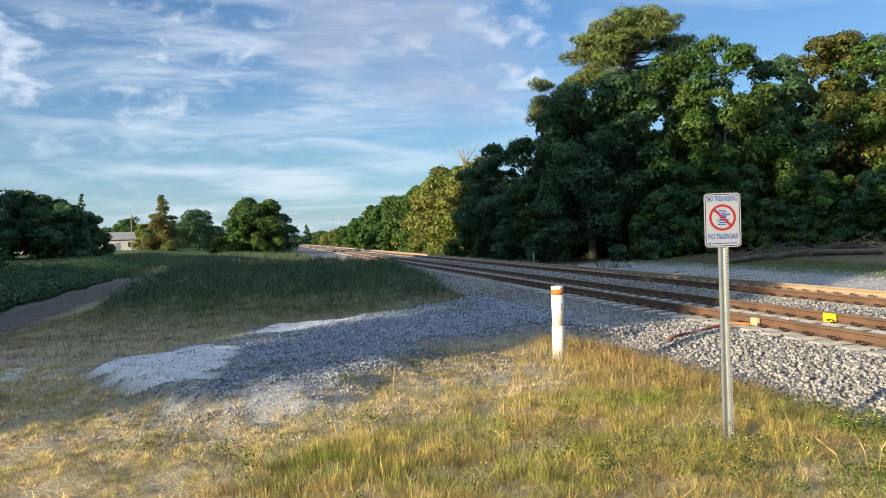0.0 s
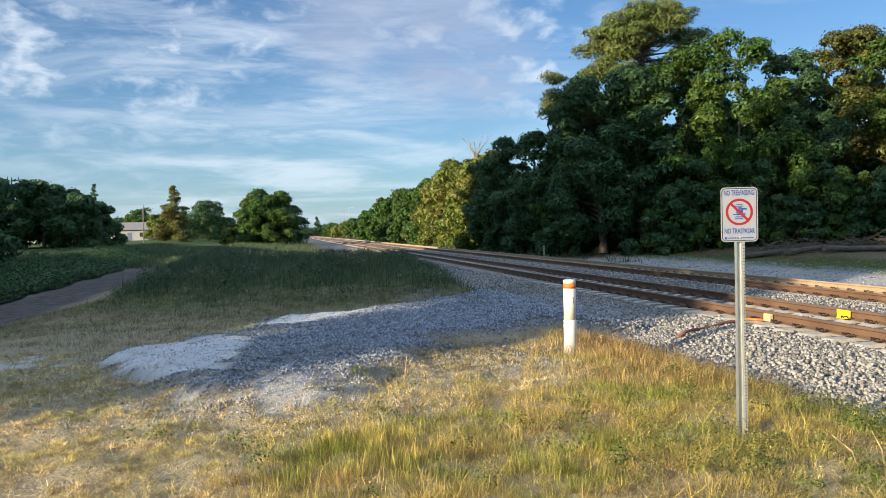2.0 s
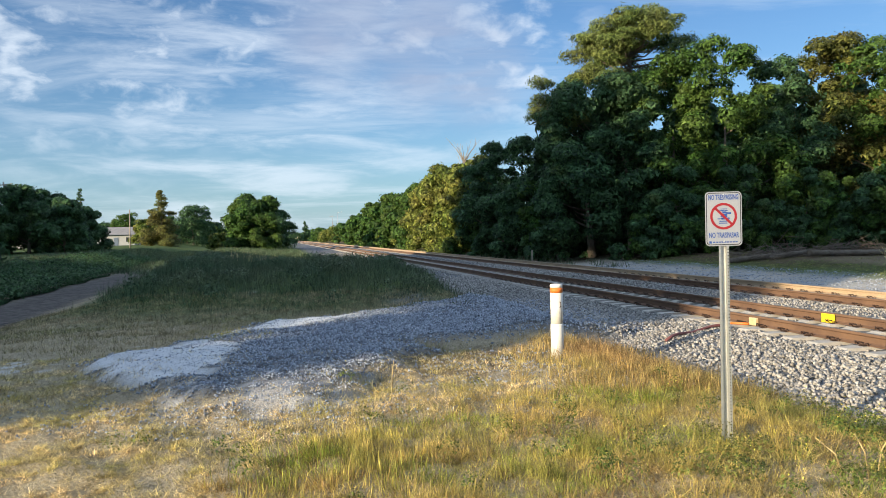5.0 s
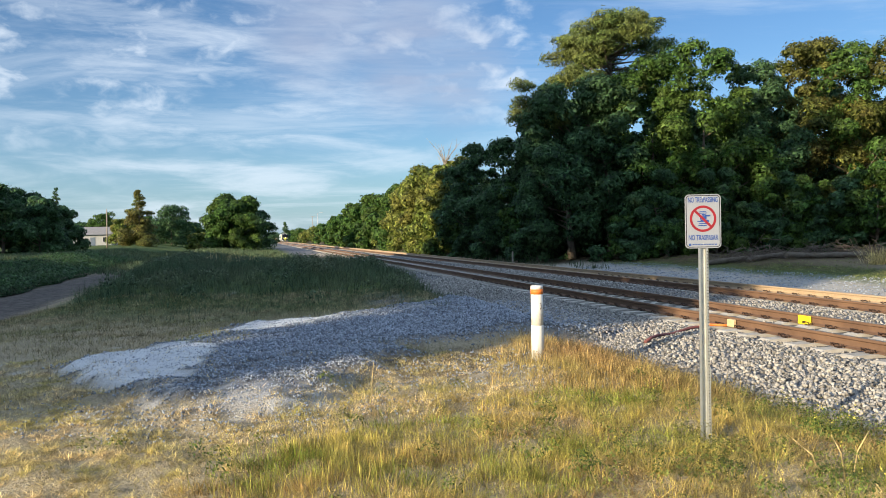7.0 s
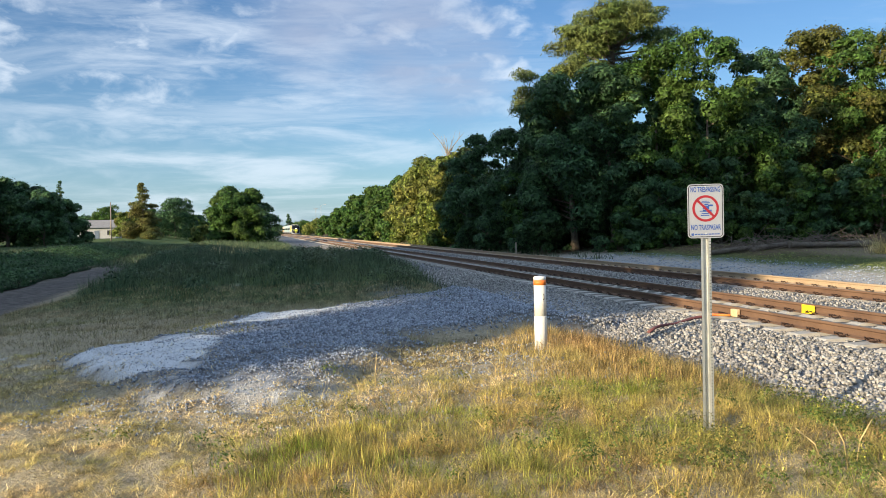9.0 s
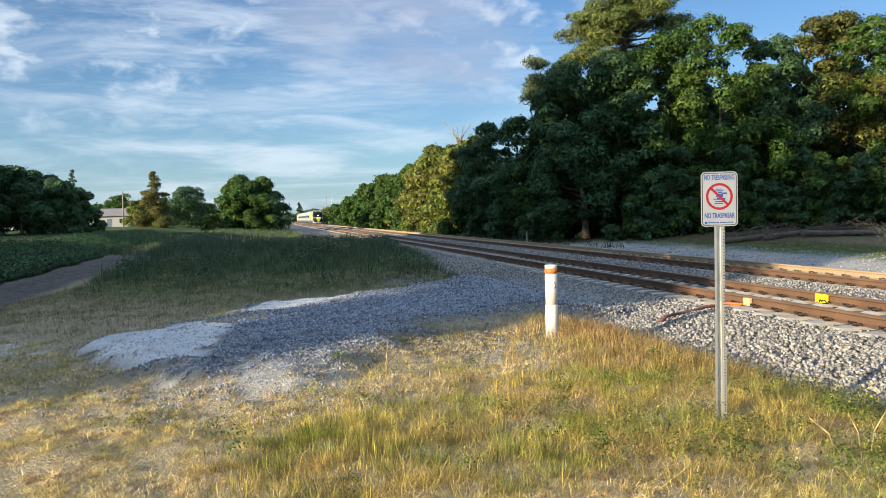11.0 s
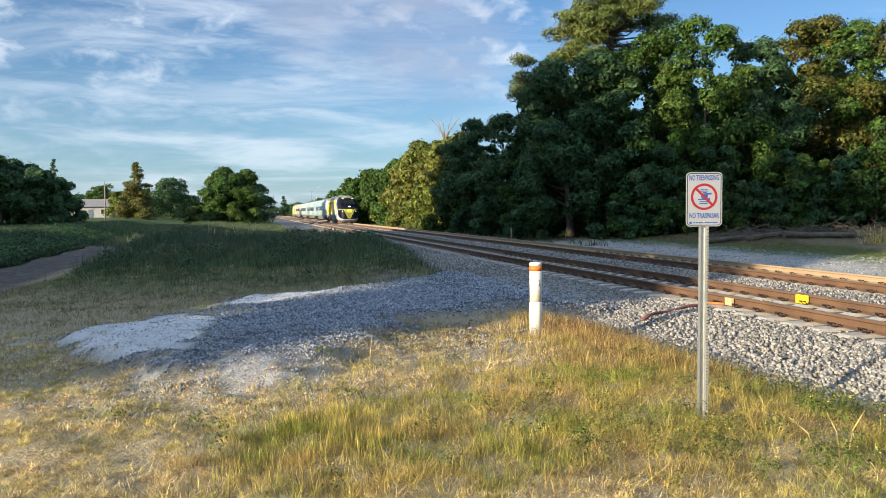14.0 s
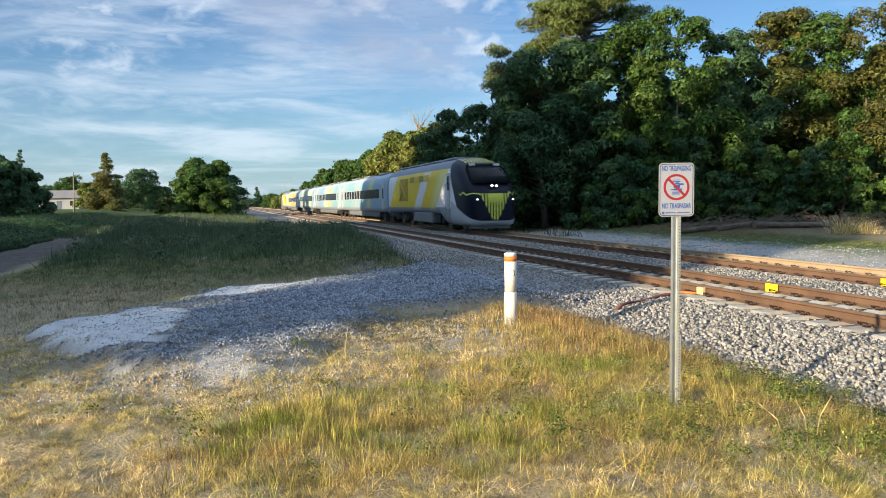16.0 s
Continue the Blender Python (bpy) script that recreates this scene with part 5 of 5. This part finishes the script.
M_DOOR = surface("faded_blue_door", (0.12, 0.16, 0.22), (0.16, 0.20, 0.25), 3, 0.6)
def build_ditch():
    ys = np.arange(18, 62, 2.0)
    bm = bmesh.new()
    rows = []
    for i, y in enumerate(ys):
        x = -9.6 - 0.27 * y
        w = 0.35 + 0.25 * math.sin(i * 1.7)
        rows.append([bm.verts.new((x - w, y, -0.405)), bm.verts.new((x + w, y, -0.405))])
    for a, c in zip(rows, rows[1:]):
        bm.faces.new([a[0], a[1], c[1], c[0]])
    tagged(part("water", bm, M_WATER, None), "thin still water along the dirt road's edge", "water", kind="structure")


M_WATER = surface("still_ditch_water", (0.03, 0.035, 0.03), (0.05, 0.05, 0.04), 2, 0.05, 0, 6, 0.05, 0.01, 0.5)
build_ditch()
build_house(203, 195, 12, 12, "low pale stucco house with a grey shingle roof")
build_house(70, 175, 14, -6, "low pale house half hidden behind oaks")
build_pole(232, 130, 6.9, 1, 0, "slim grey utility pole on the lawn")
build_pole(22, 108, 10.6, -5, 1, "leaning wooden utility pole among oaks")
build_pole(592, 350, 12.0, 0, 1, "far utility pole beside the line")
build_pole(601, 350, 13.2, 0, 1, "far tall lamp standing beside the line", True)


# ---- train ----
def paint(name, build, rough=0.42):
    """A gloss paint whose colour fields are laid out in the thing's own metres."""
    m, N, L, b = material(name, rough)
    b.inputs["Specular IOR Level"].default_value = 0.18
    tc, sep = N.new("ShaderNodeTexCoord"), N.new("ShaderNodeSeparateXYZ")
    L.new(tc.outputs["Object"], sep.inputs[0])

    def f(op, a, c=0.0, d=None):
        n = N.new("ShaderNodeMath")
        n.operation = op
        for i, v in enumerate((a, c) if d is None else (a, c, d)):
            link(L, v, n.inputs[i])
        return n.outputs[0]

    def inside(v, lo, hi, soft=0.02):
        def edge(a, c):
            r = N.new("ShaderNodeMapRange")
            r.inputs[1].default_value, r.inputs[2].default_value = a, c
            L.new(v, r.inputs[0])
            return r.outputs[0]
        return f("MULTIPLY", edge(lo - soft, lo + soft), f("SUBTRACT", 1.0, edge(hi - soft, hi + soft)))

    col = build(lambda fac, a, c: mixed(N, L, fac, a, c), f, inside, sep.outputs[0], sep.outputs[1], sep.outputs[2])
    dirt = noisy(N, L, 1.5, 5)
    col = mixed(N, L, f("MULTIPLY", dirt, 0.10), col, (0.06, 0.055, 0.05))
    L.new(col, b.inputs["Base Color"])
    return m


YEL, NAVY, SILVER, WHITE_P, LIME = (0.82, 0.58, 0.03), (0.004, 0.006, 0.017), (0.32, 0.34, 0.37), (0.80, 0.78, 0.80), (0.62, 0.64, 0.09)


def loco_colours(mix, f, inside, x, y, z):
    slant = f("ADD", y, f("MULTIPLY", z, 1.15))
    col = mix(inside(z, -1, 1.35), WHITE_P, SILVER)
    body = inside(z, 1.32, 3.62, 0.015)
    col = mix(f("MULTIPLY", body, inside(slant, 8.2, 21.6)), col, YEL)
    col = mix(f("MULTIPLY", inside(z, 1.32, 3.5, 0.2), inside(slant, 11.9, 13.7, 0.2)), col, WHITE_P)
    col = mix(f("MULTIPLY", inside(z, 1.32, 3.4, 0.3), inside(slant, 8.2, 9.6, 0.5)), col, (0.78, 0.70, 0.30))
    col = mix(inside(z, 3.62, 9), col, (0.22, 0.24, 0.28))
    curve = f("ADD", y, f("MULTIPLY", f("SUBTRACT", z, 1.0), -0.68))
    nose = inside(curve, -9, 2.05, 0.02)
    col = mix(nose, col, NAVY)
    chin = inside(f("ADD", z, f("MULTIPLY", y, -0.34)), -9, 0.60, 0.03)
    col = mix(f("MULTIPLY", chin, inside(y, -9, 3.4)), col, (0.46, 0.48, 0.52))
    ax = f("ABSOLUTE", x)
    stripe = inside(f("FRACT", f("MULTIPLY", f("ADD", x, 9.0), 6.2)), 0.25, 0.82, 0.04)
    vee = inside(f("SUBTRACT", ax, f("MULTIPLY", f("SUBTRACT", z, 0.62), 0.50)), -9, 0.13, 0.02)
    front = f("MULTIPLY", inside(y, -9, 1.3), f("MULTIPLY", inside(z, 0.68, 2.10), vee))
    solid = f("MAXIMUM", stripe, f("MULTIPLY", inside(z, 1.62, 3, 0.12), inside(ax, -1, 0.42, 0.05)))
    col = mix(f("MULTIPLY", front, solid), col, LIME)
    brow = f("MULTIPLY", inside(z, 3.86, 4.16, 0.02), f("MULTIPLY", inside(ax, -1, 0.92), inside(y, -9, 4)))
    col = mix(f("MULTIPLY", brow, stripe), col, (0.55, 0.53, 0.16))
    wave = f("ADD", z, f("MULTIPLY", f("SINE", f("MULTIPLY", f("ADD", x, f("MULTIPLY", y, 1.0)), 9.0)), 0.06))
    line = f("MULTIPLY", inside(wave, 2.06, 2.14, 0.01), f("MULTIPLY", inside(ax, 0.78, 3), inside(y, -9, 1.9)))
    return mix(line, col, LIME)


def coach_colours(hues):
    def build(mix, f, inside, x, y, z):
        slant = f("ADD", y, f("MULTIPLY", z, 0.7))
        col = mix(0.0, PALE, PALE)
        for at, w, soft, c in hues:
            col = mix(inside(slant, at - w, at + w, soft), col, c)
        col = mix(inside(z, -1, 1.22), col, (0.30, 0.33, 0.34))
        return mix(inside(z, 3.72, 9), col, (0.46, 0.50, 0.54))
    return build


M_LOCO = paint("locomotive_paint", loco_colours)
PALE = (0.40, 0.46, 0.49)
AQUA, SKYB, TEAL, ORNG, PINK = (0.24, 0.43, 0.46), (0.25, 0.39, 0.52), (0.22, 0.40, 0.38), (0.62, 0.40, 0.14), (0.54, 0.42, 0.40)
M_COACH = [
    paint("coach_paint_aqua", coach_colours([(6, 3.0, 2.5, SKYB), (9.5, 0.8, 0.5, (0.66, 0.60, 0.20)), (13, 2.0, 1.5, AQUA), (21, 3, 2, AQUA)])),
    paint("coach_paint_yellow", coach_colours([(5, 3, 2, AQUA), (11, 0.9, 0.5, (0.72, 0.58, 0.10)), (14, 1.6, 0.5, (0.78, 0.76, 0.42)), (20, 3, 2, SKYB)])),
    paint("coach_paint_green", coach_colours([(4, 2, 1, SKYB), (10, 3, 1.5, (0.55, 0.66, 0.35)), (18, 1.2, 1, (0.62, 0.58, 0.26)), (24, 2, 1, TEAL)])),
    paint("coach_paint_orange", coach_colours([(6, 5, 2, PINK), (14, 5, 3, ORNG), (22, 4, 3, (0.78, 0.55, 0.16))]))]
M_DARK = surface("black_underframe", (0.028, 0.028, 0.03), (0.06, 0.055, 0.05), 3, 0.7, 0.3, 30, 0.2)
M_STEEL = surface("worn_wheel_steel", (0.10, 0.09, 0.085), (0.16, 0.13, 0.11), 3, 0.5, 0.7)
M_ROOFGEAR = surface("grey_roof_metal", (0.33, 0.35, 0.37), (0.26, 0.27, 0.29), 3, 0.55, 0.4)
M_GLASS = surface("tinted_train_glass", (0.012, 0.015, 0.018), (0.02, 0.024, 0.028), 2, 0.2, 0, 30, 0, 0.01, 0.2)
M_RUBBER = surface("black_gangway_rubber", (0.02, 0.02, 0.022), (0.035, 0.035, 0.035), 4, 0.85)
M_NUMBER = surface("white_marking_paint", (0.8, 0.8, 0.78), (0.7, 0.7, 0.68), 4, 0.5, 0, 60, 0)


def glow(name, colour, power):
    m, N, L, b = material(name, 0.3)
    b.inputs["Base Color"].default_value = (*colour, 1)
    b.inputs["Emission Color"].default_value = (*colour, 1)
    b.inputs["Emission Strength"].default_value = power
    return m


M_HEADLIGHT = glow("lit_headlight", (1.0, 0.95, 0.85), 9.0)
M_MARKER = glow("lit_marker_light", (0.85, 1.0, 0.95), 1.2)

HALF_SHELL = [(0.80, 0.0), (0.95, 0.035), (1.0, 0.12), (1.0, 0.35), (1.0, 0.58), (0.985, 0.70), (0.93, 0.81), (0.80, 0.90), (0.58, 0.96), (0.30, 0.99), (0.0, 1.0)]
SHELL = [(-u, v) for u, v in HALF_SHELL[:-1]][::1] + [HALF_SHELL[-1]] + HALF_SHELL[:-1][::-1]


def shell(bm, stations, shape=SHELL):
    """Skin over cross-sections: y, half width, lowest and highest z."""
    rings = [[bm.verts.new((u * hw, y, z0 + v * (z1 - z0))) for u, v in shape] for y, hw, z0, z1 in stations]
    n = len(shape)
    for a, c in zip(rings, rings[1:]):
        for k in range(n):
            f = bm.faces.new([a[k], a[(k + 1) % n], c[(k + 1) % n], c[k]])
            f.smooth = True
    bm.faces.new(rings[0])
    bm.faces.new(rings[-1][::-1])
    bmesh.ops.recalc_face_normals(bm, faces=bm.faces)
    return bm


def bogie(root, y, wheelbase):
    bm = bmesh.new()
    for sx in (-1, 1):
        prism(bm, [(-wheelbase / 2 - 0.5, 0.52), (wheelbase / 2 + 0.5, 0.52), (wheelbase / 2 + 0.45, 0.78), (0.5, 0.62), (-0.5, 0.62), (-wheelbase / 2 - 0.45, 0.78)], "x", sx * 1.12 - 0.08, sx * 1.12 + 0.08)
        for k in (-1, 1):
            box(bm, sx * 1.2 - 0.1, sx * 1.2 + 0.1, k * wheelbase / 2 - 0.16, k * wheelbase / 2 + 0.16, 0.36, 0.68, 0.03)
    box(bm, -1.05, 1.05, -0.35, 0.35, 0.45, 0.8)
    frame_ob = part("bogie", bm, M_DARK, root, "black bogie frame")
    frame_ob.location = (0, y, 0)
    for k in (-1, 1):
        for sx in (-1, 1):
            bm = bmesh.new()
            tube(bm, [(sx * 0.70, 0, 0.46), (sx * 0.72, 0, 0.46), (sx * 0.82, 0, 0.46)], [0.49, 0.46, 0.455], 20)
            w = part("wheel", bm, M_STEEL, frame_ob)
            w.location = (0, k * wheelbase / 2, 0)


def pane(bm, side, hw, y0, y1, z0, z1, thick=0.02, off=0.004):
    a, c = side * (hw + off), side * (hw + off + thick)
    box(bm, min(a, c), max(a, c), y0, y1, z0, z1, 0.006)
    return bm


def build_locomotive(label):
    root = empty("locomotive", Matrix(), label, "locomotive", "vehicles of the train")
    L0 = 21.0
    st = [(0.0, 0.55, 0.75, 1.85), (0.10, 0.95, 0.55, 2.15), (0.30, 1.18, 0.42, 2.35), (0.65, 1.34, 0.36, 2.75), (1.2, 1.44, 0.34, 3.25), (1.9, 1.49, 0.34, 3.75), (2.7, 1.50, 0.34, 4.12), (3.6, 1.50, 0.34, 4.27), (4.4, 1.50, 0.34, 4.27), (L0 - 0.1, 1.50, 0.34, 4.27), (L0, 1.42, 0.5, 4.2)]
    st = st[:8] + [(4.4 + 1.6 * k, 1.50, 0.34 if k < 1 else 0.95, 4.27) for k in range(11)] + st[-1:]
    part("body", shell(bmesh.new(), st), M_LOCO, root, "glossy yellow, white and navy painted body")
    # windscreen lies on the slope of the nose
    bm = bmesh.new()
    rows = [(0.56, 1.16, 2.62), (1.06, 1.20, 3.06), (1.60, 1.14, 3.46), (1.95, 0.98, 3.70)]
    vs = [[bm.verts.new((u * w, y - 0.15 + 0.26 * abs(u) ** 2.2, z + 0.05)) for u in (-1, -0.8, -0.5, 0, 0.5, 0.8, 1)] for y, w, z in rows]
    for a, c in zip(vs, vs[1:]):
        for k in range(6):
            bm.faces.new([a[k], a[k + 1], c[k + 1], c[k]]).smooth = True
    bmesh.ops.solidify(bm, geom=bm.faces[:], thickness=0.05)
    part("windscreen", bm, M_GLASS, root, "dark raked windscreen")
    for x, z, y, r, m in ((-0.13, 2.52, 0.30, 0.05, M_HEADLIGHT), (0.13, 2.52, 0.30, 0.05, M_HEADLIGHT), (-1.02, 1.78, 0.14, 0.05, M_MARKER), (1.02, 1.78, 0.14, 0.05, M_MARKER)):
        bm = bmesh.new()
        tube(bm, [(x, y - 0.10, z), (x, y + 0.30, z)], r * 1.35, 14)
        lamp = part("headlight", bm, M_DARK, root, "round lit headlight")
        bm = bmesh.new()
        tube(bm, [(x, y - 0.125, z), (x, y - 0.104, z)], [r * 0.8, r], 14)
        part("lens", bm, m, lamp, "glowing white lens")
    for sx in (-1, 1):
        for k in range(3):
            bm = bmesh.new()
            box(bm, sx * 0.72 + (k - 1) * 0.12 - 0.045, sx * 0.72 + (k - 1) * 0.12 + 0.045, 1.78, 1.9, 3.68, 3.80)
            part("number_bar", bm, M_NUMBER, root)
        bm = bmesh.new()
        pane(bm, sx, 1.5, 3.55, 4.15, 1.25, 3.35)
        door = part("cab_door", bm, M_WHITEDOOR, root, "white cab side door")
        bm = bmesh.new()
        pane(bm, sx, 1.525, 3.68, 4.02, 2.35, 3.15)
        part("door_window", bm, M_GLASS, door)
        for yy in (3.45, 4.28):
            bm = bmesh.new()
            tube(bm, [(sx * 1.5, yy, 0.75), (sx * 1.58, yy, 0.8), (sx * 1.58, yy, 2.7), (sx * 1.5, yy, 2.75)], 0.02, 6)
            part("handrail", bm, M_ROOFGEAR, root, "thin grey handrail")
        bm = bmesh.new()
        pane(bm, sx, 1.5, 14.0, 16.6, 1.75, 3.35)
        grille = part("grille", bm, M_GRILLE, root, "ochre ventilation grille panel")
        bm = bmesh.new()
        for k in range(10):
            pane(bm, sx, 1.522, 14.08, 16.52, 1.82 + k * 0.15, 1.90 + k * 0.15, 0.015)
        part("louvres", bm, M_GRILLE, grille)
        bm = bmesh.new()
        for a, c in ((14.1, 16.5), (16.5, 14.1)):
            tube(bm, [(sx * 1.55, a, 1.8), (sx * 1.55, c, 3.3)], 0.04, 4)
        part("cross_brace", bm, M_OCHRE, grille)
        for k in range(4):
            bm = bmesh.new()
            pane(bm, sx, 1.5, 8.2 + k * 1.35, 9.3 + k * 1.35, 3.0, 3.4)
            part("vent", bm, M_GRILLE if k % 2 else M_OCHRE, root)
        bm = bmesh.new()
        box(bm, sx * 1.15 - 0.3, sx * 1.15 + 0.3, 7.6, 12.6, 0.35, 1.0, 0.06)
        part("fuel_tank", bm, M_SKIRT, root, "grey fuel tank skirt")
    bm = bmesh.new()
    prism(bm, [(-1.1, 0.18), (1.1, 0.18), (1.2, 0.45), (-1.2, 0.45)], "y", 0.75, 1.3)
    part("pilot", bm, M_SKIRT, root, "low grey snow pilot")
    for k in range(5):
        bm = bmesh.new()
        box(bm, -0.75, 0.75, 5.2 + k * 3.0, 7.4 + k * 3.0, 4.2, 4.33, 0.04)
        part("roof_hatch", bm, M_ROOFGEAR, root)
    for y in (4.3, 16.9):
        bogie(root, y, 2.8)
    return root


def build_coach(mat, label):
    root = empty("passenger_coach", Matrix(), label, "passenger coach", "vehicles of the train")
    L0 = 25.9
    part("body", shell(bmesh.new(), [(0.12, 1.46, 0.95, 4.08)] + [(0.2 + (L0 - 0.4) * k / 12, 1.52, 0.85, 4.16) for k in range(13)] + [(L0 - 0.12, 1.46, 0.95, 4.08)]), mat, root, "pale gloss body with soft colour fields")
    for sx in (-1, 1):
        bm = bmesh.new()
        pane(bm, sx, 1.52, 3.0, L0 - 3.0, 1.98, 2.86, 0.008)
        strip = part("window_band", bm, M_WHITEDOOR, root, "pale window band between dark panes")
        for k in range(12):
            y = 3.2 + k * 1.64
            bm = bmesh.new()
            pane(bm, sx, 1.53, y, y + (1.58 if k < 5 else 1.22), 2.03, 2.82, 0.012)
            part("window", bm, M_GLASS, strip)
        for y in (1.0, L0 - 2.1):
            bm = bmesh.new()
            pane(bm, sx, 1.52, y, y + 1.1, 1.1, 3.25)
            door = part("door", bm, M_WHITEDOOR, root, "white coach side door")
            bm = bmesh.new()
            pane(bm, sx, 1.545, y + 0.35, y + 0.75, 2.0, 2.85, 0.01)
            part("door_window", bm, M_GLASS, door)
    bm = bmesh.new()
    box(bm, -1.25, 1.25, 4.6, L0 - 4.6, 0.40, 0.98, 0.08)
    part("underframe", bm, M_SKIRT, root, "grey equipment skirt")
    for y0 in (-0.06, L0 - 0.14):
        bm = bmesh.new()
        box(bm, -1.1, 1.1, y0, y0 + 0.2, 0.9, 3.75, 0.05)
        part("gangway", bm, M_RUBBER, root, "black rubber gangway")
    for k in range(3):
        bm = bmesh.new()
        box(bm, -0.9, 0.9, 3.5 + k * 7.5, 6.6 + k * 7.5, 4.08, 4.22, 0.05)
        part("roof_unit", bm, M_ROOFGEAR, root)
    for y in (3.0, L0 - 3.0):
        bogie(root, y, 2.6)
    return root


M_WHITEDOOR = surface("white_door_paint", (0.50, 0.53, 0.54), (0.42, 0.45, 0.46), 3, 0.35, 0, 60, 0.02)
M_GRILLE = surface("ochre_grille_paint", (0.50, 0.36, 0.05), (0.40, 0.29, 0.05), 3, 0.55)
M_OCHRE = surface("yellow_brace_paint", (0.80, 0.56, 0.04), (0.70, 0.5, 0.05), 3, 0.45)
M_SKIRT = surface("grey_skirt_paint", (0.20, 0.21, 0.22), (0.14, 0.14, 0.145), 3, 0.5)

TRAIN = [(build_locomotive("leading diesel locomotive, yellow and white with navy nose, headlights lit"), 0.0)]
at = 21.15
for k, lab in enumerate(("pale passenger coach with aqua and yellow fields", "pale passenger coach with a yellow flash", "pale passenger coach with green and teal fields", "passenger coach with orange and pink fields")):
    TRAIN.append((build_coach(M_COACH[k], lab), at))
    at += 26.05
TRAIN.append((build_locomotive("trailing yellow diesel locomotive at the rear of the train"), at + 21.0))

NOSE_END, SPEED = 39.9, 37.55


def motions():
    """The train runs towards the camera on the far track at a steady pace."""
    for k, (ob, back) in enumerate(TRAIN):
        turned = pose(0, 0, 0, 0, 0, 180) if k == len(TRAIN) - 1 else Matrix()
        rows = []
        for i in range(9):
            t = 2.0 * i
            rows.append((t, track_pose(NOSE_END + back + SPEED * (16.0 - t), TRACK_GAP, RAIL_TOP) @ turned))
        walk(ob, rows)


motions()
